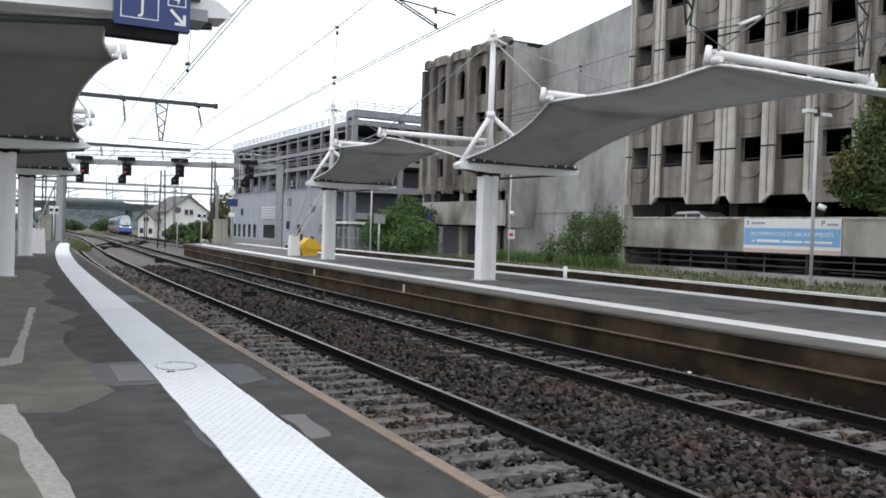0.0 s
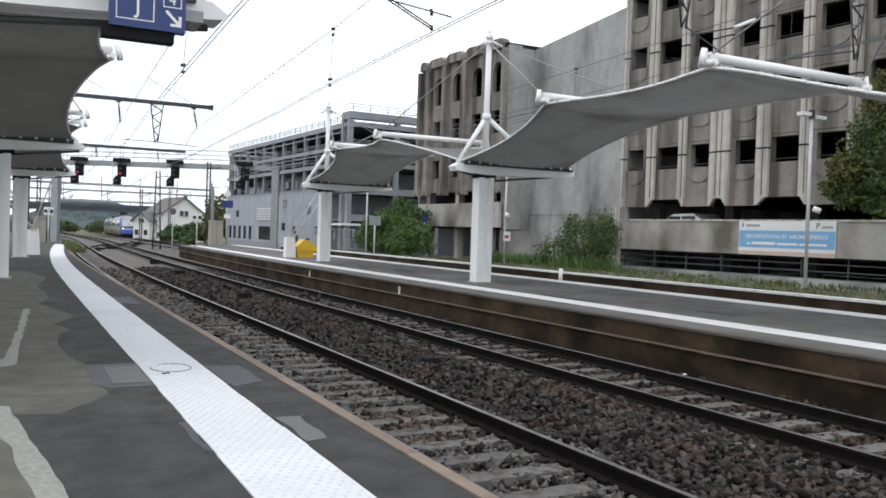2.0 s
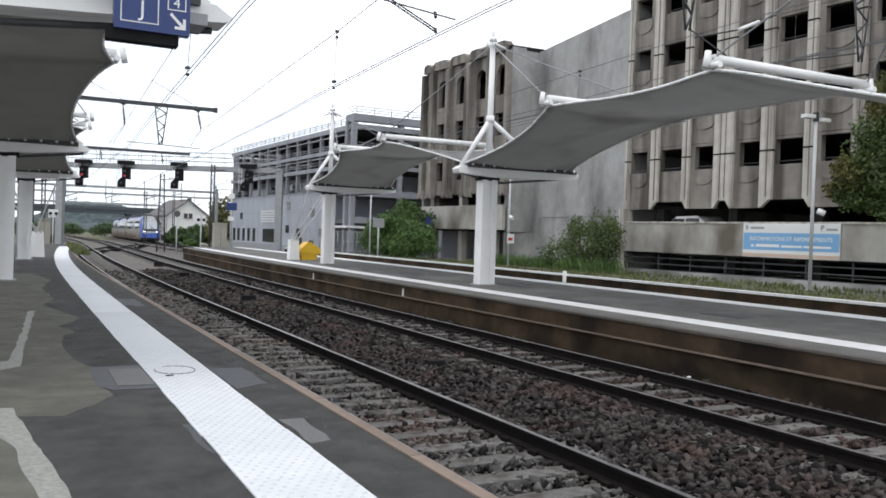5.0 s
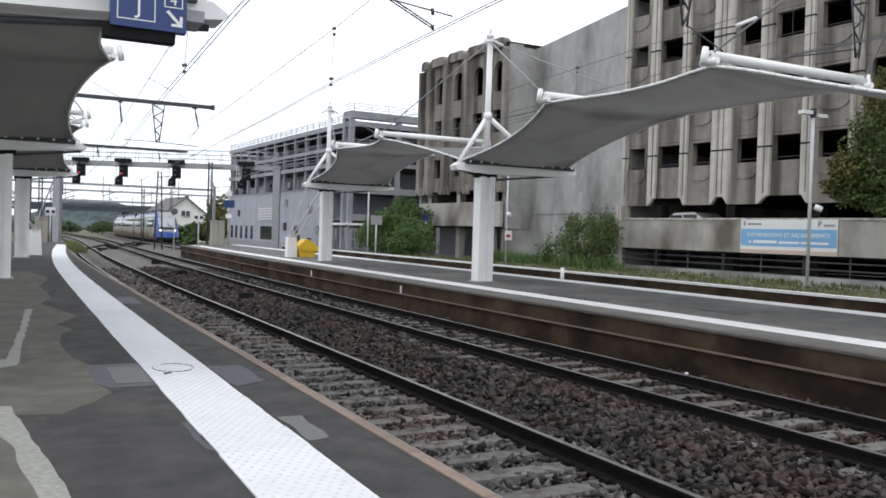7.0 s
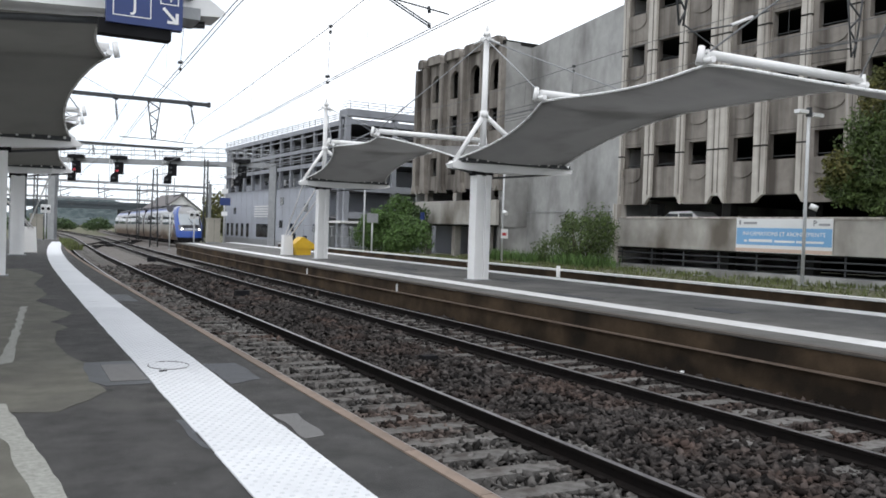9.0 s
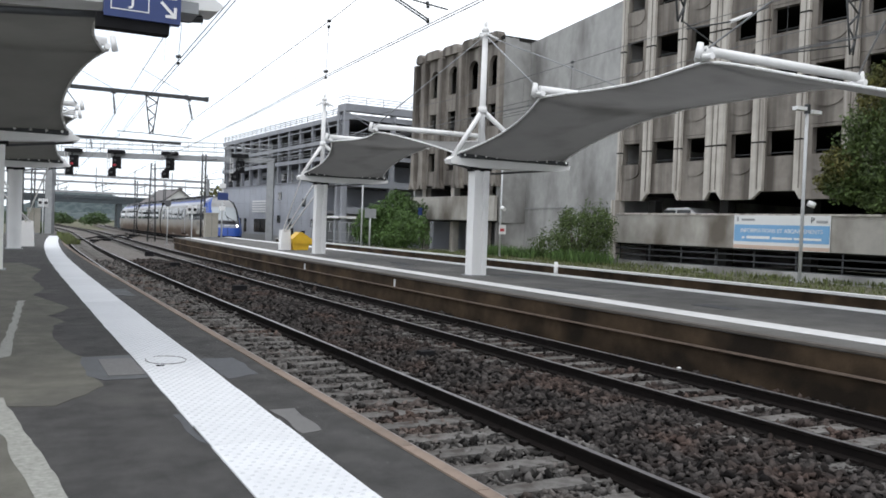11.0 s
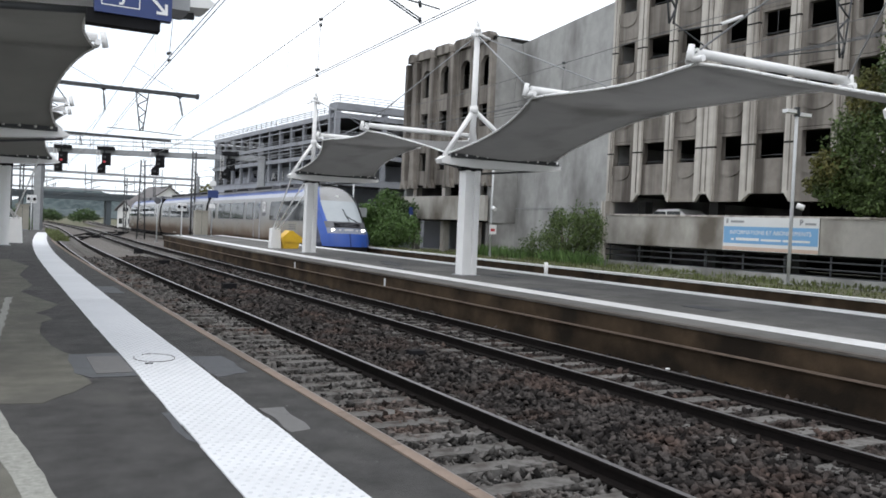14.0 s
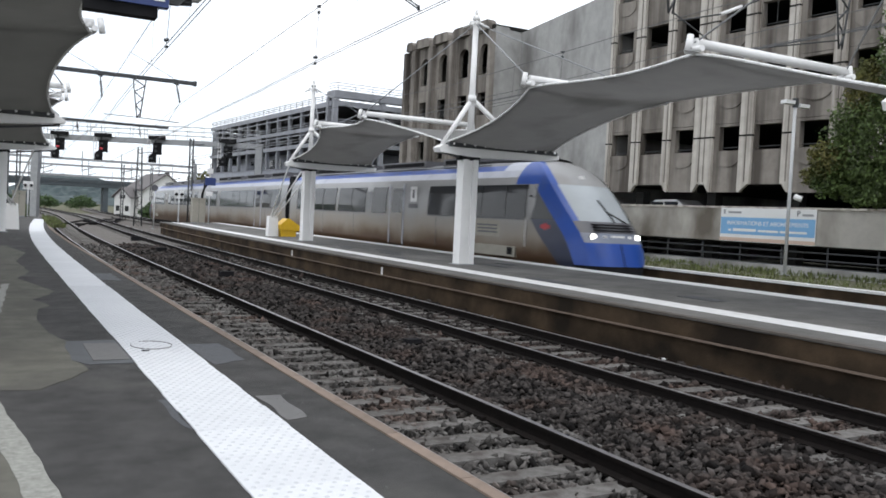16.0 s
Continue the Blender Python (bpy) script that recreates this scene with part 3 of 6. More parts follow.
def stones():
    """Crushed stone heaped between and around the rails, thinning with distance."""
    rng = np.random.default_rng(5)
    base = np.array([(x, y, z) for x in (-1, 1) for y in (-1, 1) for z in (-1, 1)]) * (1.35, 0.85, 0.45)
    tri = np.array([(0, 1, 3), (0, 3, 2), (4, 6, 7), (4, 7, 5), (0, 4, 5), (0, 5, 1), (2, 3, 7), (2, 7, 6), (0, 2, 6), (0, 6, 4), (1, 5, 7), (1, 7, 3)])
    heaps = ([], [])
    for y0, y1, per, size in ((-6, 3.5, 110, 0.046), (3.5, 9, 480, 0.035), (9, 15, 380, 0.038), (15, 24, 220, 0.046), (24, 44, 110, 0.06)):
        n = int((y1 - y0) * 7.9 * per)
        x, y = rng.uniform(2.3, 10.2, n), rng.uniform(y0, y1, n)
        x = x + np.array([bend(t) for t in y])
        rel = x - np.array([bend(t) for t in y])
        for i in range(n):
            a = rel[i]
            on_rail = min(abs(a - 3.415), abs(a - 4.92), abs(a - 7.65), abs(a - 9.15)) < 0.085
            if on_rail:
                continue
            inside = 2.7 < a < 4.95 or 7.62 < a < 9.2
            if inside:
                ph = ((y[i] + 2 - (0.2)) / 0.602) % 1
                if min(ph, 1 - ph) < 0.21 and rng.random() < (0.82 if a > 6 else 0.72):
                    continue
            h = -0.215 if inside else -0.2 + 0.06 * max(0.0, 1 - abs(a - 6.2) / 0.9) + 0.02 * math.sin(a * 2.1 + y[i] * 0.6)
            if a > 9.6:
                h -= 0.06
            s = size * rng.uniform(0.6, 1.35)
            ya, ta, tb = rng.uniform(0, 6.283), rng.normal(0, 0.42), rng.normal(0, 0.42)
            q = np.array(((math.cos(ya), -math.sin(ya), ta), (math.sin(ya), math.cos(ya), tb), (-ta * math.cos(ya) - tb * math.sin(ya), ta * math.sin(ya) - tb * math.cos(ya), 1.0)))
            v = ((base + rng.uniform(-0.5, 0.5, (8, 3))) * (s * 0.78)) @ q.T
            heaps[0 if a < 5.2 + 0.5 * noise.noise((y[i] * 0.5, 0, 0)) else 1].append(v + (x[i], y[i], RAIL + h + rng.uniform(-0.05, 0.035)))
    for heap, material, label in zip(heaps, ("stone_grey", "stone"), ("dusty grey crushed ballast stones", "brown and grey crushed ballast stones")):
        stone_heap(heap, tri, M[material], label)
    b = bmesh.new()
    strip(b, [2.1, 3.0, 6.2, 6.9, 9.6, 10.3], steps(42, 170, 4), [RAIL - 0.24, RAIL - 0.21, RAIL - 0.15, RAIL - 0.2, RAIL - 0.21, RAIL - 0.24], bend)
    strip(b, [10.3, 13.0, 16.0, 20.5], steps(63, 170, 4), [RAIL - 0.24, RAIL - 0.22, RAIL - 0.22, RAIL - 0.26], bend)
    tagged(part("ballast_far", b, M["far_ballast"], None), "dusty grey-brown ballast between the far tracks", "gravel", kind="structure")
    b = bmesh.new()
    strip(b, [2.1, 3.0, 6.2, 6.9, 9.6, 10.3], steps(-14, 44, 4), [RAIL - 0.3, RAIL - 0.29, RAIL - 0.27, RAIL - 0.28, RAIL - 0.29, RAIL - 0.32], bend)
    tagged(part("ballast_ground", b, M["ballast"], None), "near-black sheet giving the shade between ballast stones", "gravel", kind="structure")


MID_Z = 0.13


def mid_platform():
    root = thing("pavement_island", 0, 0, 0, "long island platform with grey asphalt top and brown stained wall", "platform", kind="structure")

    def across(name, prof, material, label="", y0=-16, y1=64, lean=1.0):
        b = bmesh.new()
        rows = [[b.verts.new((x + bend(y) * k, y, z)) for x, z, k in prof] for y in steps(y0, y1, 2)]
        for A, C in zip(rows, rows[1:]):
            for i in range(len(prof) - 1):
                b.faces.new((A[i], A[i + 1], C[i + 1], C[i]))
        b.faces.new(rows[0][::-1])
        b.faces.new(rows[-1])
        return part(name, b, material, root, label)

    across("top", [(10.27, -0.05, 1), (10.27, 0.0, 1), (15.55, MID_Z, 0), (15.55, -0.05, 0)], M["midtop"], "grey asphalt top")
    across("wall", [(10.36, -0.86, 1), (10.36, -0.36, 1), (10.29, -0.34, 1), (10.29, -0.052, 1), (15.5, -0.052, 0), (15.5, -0.86, 0)], M["platwall"], "brown stained concrete wall")
    across("wall_ledge", [(10.27, -0.375, 1), (10.27, -0.345, 1), (10.4, -0.342, 1), (10.4, -0.38, 1)], M["kerb"], "rusty brown ledge")
    across("lip", [(10.24, -0.03, 1), (10.24, 0.006, 1), (10.38, 0.009, 1), (10.38, -0.03, 1)], M["platlip"], "grey coping")
    across("edge_line", [(11.05, 0.0185, 1), (11.05, 0.0255, 1), (11.6, 0.0395, 1), (11.6, 0.032, 1)], M["line"], "white edge line")
    across("far_edge_line", [(14.85, 0.112, 0), (14.85, 0.119, 0), (15.4, 0.1325, 0), (15.4, 0.1255, 0)], M["line"], "white edge line")
    b = bmesh.new()
    for y in (22.6, 31.0):
        bx(b, 10.262 + bend(y), 10.285 + bend(y), y - 0.04, y + 0.04, -0.34, -0.12)
    part("marker", b, M["letter"], root, "small white marker plate")
    # stains, tracks of repairs on the top
    rnd = random.Random(8)
    b = bmesh.new()
    for _ in range(12):
        x, y = rnd.uniform(11.6, 14), rnd.uniform(9, 34)
        z = 0.0246 * (x - 10.27)
        l, w = rnd.uniform(0.6, 2.2), rnd.uniform(0.2, 0.5)
        bx(b, x, x + w, y, y + l, z - 0.02, z + 0.0246 * w / 2 + 0.006)
    part("repair_patch", b, M["patch"], root, "dark repair patch")


def far_side():
    b = bmesh.new()
    strip(b, [18.9, 18.9, 19.15, 19.4, 22, 26, 30.5, 60, 120], steps(-30, 64, 3), [-0.9, 0.13, 0.15, 0.12, 0.05, -0.1, -0.3, -0.35, -0.4], lambda y: 0)
    tagged(part("verge", b, M["grass"], None), "rough grassy verge beyond the far track", "ground", kind="structure")
    root = thing("kerb_far", 0, 0, 0, "long pale concrete kerb with a white top", "kerb", kind="structure")
    boxes("wall", [(18.86, 19.0, -30, 64, -0.9, 0.1)], M["platwall"], root, "dark stained wall")
    many("coping", [(18.82, 19.16, -30 + i * 2.0, -30 + i * 2.0 + 1.985, 0.1, 0.165) for i in range(47)], M["line"], root, "white painted coping", 0.01)
    b = bmesh.new()
    tube(b, (18.72, 26.4, -0.5), (18.72, 26.4, 0.29), 0.075, 10)
    rounded(b, 0.02)
    tagged(part("bollard", b, M["letter"], None), "short white concrete marker post at the kerb", "post")
    weeds("grass_tufts", 20.4, 4, 46, 1.2, 9000, 0.13, "rough green and straw verge grass", z=0.06, seed=3)
    weeds("dry_grass", 25.0, 6, 46, 3.0, 12000, 0.2, "tall straw coloured grass by the car park", z=-0.08, seed=6)


def canopy(name, posts, z_of, x_low, x_high, mirror, material, label, group, tops):
    """Post, beam, mast and ties at each station; a stretched membrane in each bay."""
    for i, (px, y) in enumerate(posts):
        zb = z_of(px)
        root = thing(name, px, y, zb, label, "canopy", group)
        s = -1 if mirror else 1
        for e in (-0.165, 0.165):
            b = bmesh.new()
            bx(b, e - 0.085, e + 0.085, -0.2, 0.2, 0, 3.12)
            rounded(b, 0.03)
            part("column", b, M["white"], root, "white box steel column")
        boxes("web", [(-0.09, 0.09, -0.13, 0.13, 0, 3.1)], M["white"], root)
        boxes("base_plate", [(-0.32, 0.32, -0.28, 0.28, 0, 0.03)], M["steel"], root, "steel base plate")
        boxes("bearing", [(-0.32, 0.32, -0.17, 0.17, 3.1, 3.27)], M["black"], root, "dark bearing block")
        up = 0.07 if mirror else 0.0
        dx = ((-0.3, -0.3, 0.35)[i] - px) * s if mirror else 0.0
        lo, hi = x_low - 12.55 + dx, x_high - 12.55 + dx
        b = bmesh.new()
        prism(b, [(s * lo, 3.28 + up), (s * (lo + 0.5), 3.24 + up), (0, 3.2), (s * (hi - 0.6), 3.26), (s * hi, 3.34), (s * (hi + 0.03), 3.46), (s * (hi - 0.3), 3.5), (s * (lo + 0.1), 3.5), (s * (lo - 0.05), 3.4)], "y", -0.19, 0.19)
        rounded(b, 0.03)
        part("beam", b, M["white"], root, "tapered white box beam")
        for k in range(9):
            rods("gutter_bolt", [((s * (lo + 0.35 + 0.42 * k), 0, 3.49), (s * (lo + 0.35 + 0.42 * k), 0, 3.62))], 0.035, M["steel"], root, 6)
        rods("edge_rail", [((s * (lo + 0.3), 0.1, 3.57), (s * (hi - 0.2), 0.1, 3.57))], 0.03, M["darksteel"], root, 6)
        top = Vector((0.04 * s, 0, tops[i]))
        b = bmesh.new()
        tube(b, (s * 0.02, 0, 3.45), top, 0.105, 12, 0.085)
        tube(b, top, top + Vector((0, 0, 0.12)), 0.12, 12, 0.1)
        part("mast", b, M["white"], root, "round white steel mast")
        boxes("mast_head", [(top.x - 0.22, top.x + 0.22, -0.02, 0.02, top.z - 0.14, top.z - 0.05), (top.x - 0.02, top.x + 0.02, -0.22, 0.22, top.z - 0.14, top.z - 0.05)], M["white"], root, "cable lugs")
        rods("mast_cap", [(top + Vector((0, 0, 0.1)), top + Vector((0, 0, 0.3)))], 0.05, M["white"], root, 8)
        rods("lug_arm", [(top + Vector((0, 0, -0.05)), top + Vector((e * 0.3, f * 0.25, -0.22))) for e in (-1, 1) for f in (-1, 1)], 0.03, M["white"], root, 6)
        knee = Vector((0.03 * s, 0, 4.93))
        for foot in ((s * (lo + 0.15), 0, 3.5), (s * 1.5, 0, 3.9)):
            rods("strut", [(knee, foot)], 0.075, M["white"], root, 10, "white diagonal strut")
        rods("knee_collar", [((0.03 * s, 0, 4.83), (0.03 * s, 0, 5.03))], 0.13, M["white"], root, 12)
        boxes("gutter", [(min(s * (lo + 0.25), s * (hi - 0.1)), max(s * (lo + 0.25), s * (hi - 0.1)), -0.25, -0.17, 3.46, 3.57)], M["darksteel"], root, "dark membrane gutter")
        for k in range(11):
            rods("gutter_clip", [((s * (lo + 0.4 + 0.36 * k), -0.25, 3.53), (s * (lo + 0.4 + 0.36 * k), -0.28, 3.55))], 0.035, M["white"], root, 6)
        for e in (-1, 1):
            for k in range(3):
                rods("clamp_plate", [((s * (0.9 + 0.9 * k), e * 0.14, 3.5), (s * (0.9 + 0.9 * k), e * 0.22, 3.6))], 0.05, M["white"], root, 6)
        rods("under_tie", [((s * (lo + 0.1), 0, 3.3), (s * 0.3, 0, 3.05)), ((s * 0.3, 0, 3.05), (s * (hi - 0.5), 0, 3.3))], 0.032, M["darksteel"], root, 6, "dark underside tie rod")
    for bay, ((xa, ya), (xb, yb)) in enumerate(zip(posts, posts[1:])):
        s = -1 if mirror else 1
        root = thing(name + "_membrane", xa if not mirror else -0.3, ya, 0, "grey tensile fabric roof stretched between white spreader tubes", "membrane roof", group)
        L = yb - ya
        swing = (0.0, 0.65)[bay] / L if mirror else 0.0
        t2, t1 = ((3.6, L - 5.18), (4.6, L - 5.0))[bay] if not mirror else (4.6, L - 5.7)
        stations = [(0.0, 3.58, x_low + 0.25, x_high - 0.15), (t2, 4.6, x_low - 0.4, x_high - 0.55), (t1, 4.6, x_low - 0.35, x_high - 0.55), (L, 3.58, x_low + 0.25, x_high - 0.15)]
        if mirror:
            stations[1] = (t2, 4.72, x_low + 0.0, x_high - 0.5)
            stations[2] = (t1, 4.78, x_low - 0.02, x_high - 0.4)
        P = []
        for (s0, z0, a0, b0), (s1, z1, a1, b1) in zip(stations, stations[1:]):
            n = 14
            for k in range(n + (1 if s1 == L else 0)):
                t = k / n
                c = 4 * t * (1 - t)
                P.append((s0 + (s1 - s0) * t, z0 + (z1 - z0) * t - (0.07 if 0 < s0 and s1 < L else 0.03) * c, a0 + (a1 - a0) * t + 0.4 * c, b0 + (b1 - b0) * t - 0.4 * c, swing * (s0 + (s1 - s0) * t)))
        soft = [p[1] for p in P]
        for _ in range(5):
            soft = [soft[0]] + [(a + 2 * c + d) / 4 for a, c, d in zip(soft, soft[1:], soft[2:])] + [soft[-1]]
        P = [(p[0], z, *p[2:]) for p, z in zip(P, soft)]
        b = bmesh.new()
        grid = []
        for y, z, lo, hi, shift in P:
            row = []
            for k in range(13):
                t = k / 12
                x = lo + (hi - lo) * t - 12.55
                row.append(b.verts.new((s * x + shift, y, z - 0.12 * math.sin(math.pi * t) + z_of(xa))))
            grid.append(row)
        for A, C in zip(grid, grid[1:]):
            for k in range(12):
                f = b.faces.new((A[k], A[k + 1], C[k + 1], C[k]))
                f.smooth = True
        bmesh.ops.solidify(b, geom=b.faces[:], thickness=0.012)
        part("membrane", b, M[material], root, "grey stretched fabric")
        for col in (0, 12):
            ends = [(grid_pt(P[i], col, s, z_of(xa)), grid_pt(P[i + 1], col, s, z_of(xa))) for i in range(len(P) - 1)]
            rods("edge_cable", ends, 0.028, M["white"], root, 6, "white edge cable")
        for (ss, zz, aa, bb) in stations[1:3]:
            zt = zz + 0.13 + z_of(xa)
            p, q = (s * (aa - 12.6) + swing * ss, ss, zt), (s * (bb - 12.5) + swing * ss, ss, zt)
            tb = rods("spreader_tube", [(p, q)], 0.09, M["white"], root, 12, "white round spreader tube")
            for e, d in ((p, -1), (q, 1)):
                rods("end_fitting", [((e[0] - 0.16 * s * -d, e[1], e[2] - 0.17), (e[0] + 0.1 * s * d, e[1], e[2] + 0.13)), ((e[0], e[1] - 0.2, e[2] - 0.12), (e[0], e[1] + 0.2, e[2] - 0.12))], 0.06, M["white"], tb, 8, "clamp fitting")
            near = 0 if ss < L / 2 else L
            mast = (s * 0.04, near, tops[bay if near == 0 else bay + 1] - 0.1 + z_of(xa))
            rods("stay_cable", [(mast, p), (mast, q)], 0.018, M["steel"], root, 6, "steel stay cable")


def grid_pt(row, col, s, z):
    y, zz, lo, hi, shift = row
    t = col / 12
    return (s * (lo + (hi - lo) * t - 12.55) + shift, y, zz - 0.12 * math.sin(math.pi * t) + z)


ground()
near_platform()
track(4.17, bend, RAIL, True, "near straight railway track on brown ballast")
track(8.40, bend, RAIL, True, "second railway track on brown ballast beside the island platform")
track(17.2, drift, RAIL + 0.15, False, "far railway track between the island platform and the kerb")
crossover(66, 112, 4.17, 8.4, "rails of a crossover between the near tracks")
crossover(84, 130, 8.4, 13.0, "rails of a turnout towards the far track")
stones()
mid_platform()
far_side()
canopy("canopy_mast", [(12.55, 7.7), (12.55, 21.8), (12.55, 35.9)], lambda x: 0.05, 11.5, 15.7, False, "fabric", "white steel canopy mast with beam and struts on the island platform", "island canopy", (7.3, 7.25, 6.85))
canopy("canopy_post", [(-0.8, 8.0), (-0.22, 23.8), (0.42, 37.2)], lambda x: 0.0, 10.55, 15.6, True, "fabric_shaded", "white steel canopy post with beam on the near platform", "near canopy", (7.0, 7.0, 7.0))


# ---- buildings beyond the far track ----
TURN = -86.2


def facade_panel(parent, s0, s1, z0, z1, w0, w1, wz0, wz1, arch=False, apron=False, name="panel"):
    """One concrete panel with its window opening."""
    b = bmesh.new()
    bx(b, s0, w0, 0, 0.3, z0, z1)
    bx(b, w1, s1, 0, 0.3, z0, z1)
    bx(b, w0, w1, 0, 0.3, z0, wz0)
    if arch:
        r = (w1 - w0) / 2
        c = (w0 + w1) / 2
        n = 8
        pts = [(c - r * math.cos(math.pi * i / n), wz1 - r + r * math.sin(math.pi * i / n)) for i in range(n + 1)]
        for p, q in zip(pts, pts[1:]):
            prism(b, [(p[0], p[1]), (q[0], q[1]), (q[0], z1), (p[0], z1)], "y", 0, 0.3)
    else:
        bx(b, w0, w1, 0, 0.3, wz1, z1)
    bmesh.ops.remove_doubles(b, verts=b.verts, dist=0.002)
    ob = part(name, b, M["concrete"], parent)
    if apron:
        b = bmesh.new()
        c, r = (w0 + w1) / 2, (w1 - w0) / 2 + 0.06
        prism(b, [(c - r, wz0), (c - r, wz0 - 0.35)] + [(c - r * math.cos(math.pi * i / 8), wz0 - 0.35 - 0.38 * math.sin(math.pi * i / 8)) for i in range(1, 8)] + [(c + r, wz0 - 0.35), (c + r, wz0)], "y", -0.05, 0.0)
        part("apron", b, M["concrete"], ob, "rounded concrete apron")
    return ob


def fin(parent, s, w, z1, left, right, deep=0.16):
    """A pale fin; its foot is cut upwards beside a short panel, and notched where two long panels meet."""
    a, c = s - w / 2, s + w / 2
    low, high = 3.48, 3.84
    if left and right:
        foot = [(a, low), (s - 0.47, low), (s - 0.2, high), (s + 0.2, high), (s + 0.47, low), (c, low)] if w > 0.9 else [(a, low), (c, low)]
    elif left:
        foot = [(a, low), (a + 0.1, low), (c - 0.1, high), (c, high)]
    else:
        foot = [(a, high), (a + 0.1, high), (c - 0.1, low), (c, low)]
    b = bmesh.new()
    prism(b, foot + [(c, z1), (a, z1)], "y", -deep, 0.02)
    rounded(b, 0.025)
    o = part("fin", b, M["fin"], parent, "pale concrete fin with a cut foot")
    for g in ((-0.14, 0.14) if w > 0.9 else (0.06,)):
        boxes("groove", [(s + g - 0.03, s + g + 0.03, -deep - 0.012, -deep + 0.004, high + 0.1, z1)], M["concrete"], o)
    many("dark_joint", [(a - 0.015, c + 0.015, -deep - 0.015, 0, z, z + 0.07) for z in (5.95, 8.6, 11.25)], M["shade_trim"], o)


def car_park():
    root = thing("car_park_building", 28.9, 35.4, -0.3, "brutalist concrete car park with fins, stained panels and open levels", "building", rz=TURN)
    cols = [(0.12, 0.28), (2.08, 0.52), (4.16, 0.42), (6.45, 1.12), (8.83, 0.64), (10.92, 0.44), (13.1, 0.52), (15.3, 1.1), (17.6, 0.55), (19.8, 0.42), (22.0, 0.6)]
    kinds = (1, 0, 1, 1, 0, 1, 1, 0, 1, 0)
    for i, (s, w) in enumerate(cols):
        fin(root, s, w, 16.9, kinds[max(0, i - 1)], kinds[min(i, 9)])
    for i, ((a, wa), (c, wc)) in enumerate(zip(cols, cols[1:])):
        s0, s1 = a + wa / 2 - 0.02, c - wc / 2 + 0.02
        w0, w1 = (s0 + (0.3 if i else 0.08), s1 - (0.14 if i else 0.4)) if kinds[i] else (s0 + 0.1, s1 - 0.16)
        for k in range(5):
            z0 = 3.95 + 2.65 * k
            lowest = 3.48 if kinds[i] else 3.84
            facade_panel(root, s0, s1, z0 if k else lowest, z0 + 2.63, w0, w1, z0 + 1.4, z0 + 2.5, apron=bool(kinds[i]))
            rods("window_rail", [((s0, 0.2, z0 + 1.56), (s1, 0.2, z0 + 1.56))], 0.02, M["darksteel"], root, 5)
    boxes("upper_wall", [(-0.03, 34, 0.3, 0.5, 16.9, 17.4)], M["concrete"], root)
    many("side_wall", [(22.6, 34, 0.0, 0.4, 3.5, 17)], M["concrete"], root)
    # decks, back wall and pillars carry the interior shade in their colour
    many("deck", [(0.05, 34, 0.32, 16, 3.86 + 2.65 * k - 0.05, 3.86 + 2.65 * k + 0.25) for k in range(6)], M["shade_trim"], root, "concrete parking deck with interior shade in its colour")
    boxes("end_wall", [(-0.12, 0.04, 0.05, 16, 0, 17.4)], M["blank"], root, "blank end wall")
    boxes("back_wall", [(0.05, 34, 15.8, 16, 0, 17.4)], M["shade_trim"], root)
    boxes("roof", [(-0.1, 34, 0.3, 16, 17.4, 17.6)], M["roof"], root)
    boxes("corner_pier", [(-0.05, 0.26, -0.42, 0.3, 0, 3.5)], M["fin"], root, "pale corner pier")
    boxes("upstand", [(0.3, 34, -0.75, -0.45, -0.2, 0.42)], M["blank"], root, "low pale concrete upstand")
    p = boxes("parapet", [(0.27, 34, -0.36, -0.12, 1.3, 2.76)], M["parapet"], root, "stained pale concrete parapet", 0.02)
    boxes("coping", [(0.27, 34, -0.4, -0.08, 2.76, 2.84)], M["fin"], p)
    boxes("lower_deck", [(0.05, 34, -0.1, 16, 1.2, 1.5)], M["shade_trim"], root)
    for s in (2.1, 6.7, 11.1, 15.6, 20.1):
        boxes("pillar", [(s - 0.25, s + 0.25, 0.4, 0.9, 0, 3.5)], M["shade_trim"], root, "concrete pillar with interior shade in its colour")
    for z in (0.42, 0.72, 1.02):
        rods("guard_rail", [((0.3, -0.25, z), (34, -0.25, z))], 0.035, M["darksteel"], root, 6, "dark steel guard rail")
    for i in range(12):
        rods("rail_post", [((0.6 + 2.1 * i, -0.22, -0.1), (0.6 + 2.1 * i, -0.22, 1.25))], 0.04, M["darksteel"], root, 6)
    # banner on the parapet
    ban = thing("banner", 0, 0, 0, "white and blue information banner with a tan lower edge", "banner")
    ban.matrix_basis = pose(28.9, 35.4, -0.3, 0, 0, TURN)
    boxes("sheet", [(8.0, 12.73, -0.42, -0.404, 1.3, 2.77)], M["banner_white"], ban, "white vinyl sheet")
    boxes("blue_field", [(8.03, 12.7, -0.426, -0.421, 1.62, 2.36)], M["banner_blue"], ban, "light blue field")
    boxes("tan_edge", [(8.0, 12.73, -0.426, -0.421, 1.32, 1.47)], M["banner_tan"], ban, "tan lower edge")
    words("INFORMATIONS ET ABONNEMENTS", 0.25, Matrix.Translation((10.38, -0.43, 2.1)) @ pose(0, 0, 0, 90, 0, 0), ban, M["letter"])
    many("text_bar", [(8.45, 8.6, -0.43, -0.425, 1.75, 1.84), (8.7, 9.9, -0.43, -0.425, 1.75, 1.87), (10.0, 11.0, -0.43, -0.425, 1.75, 1.84), (11.08, 12.35, -0.43, -0.425, 1.75, 1.84)], M["letter"], ban)
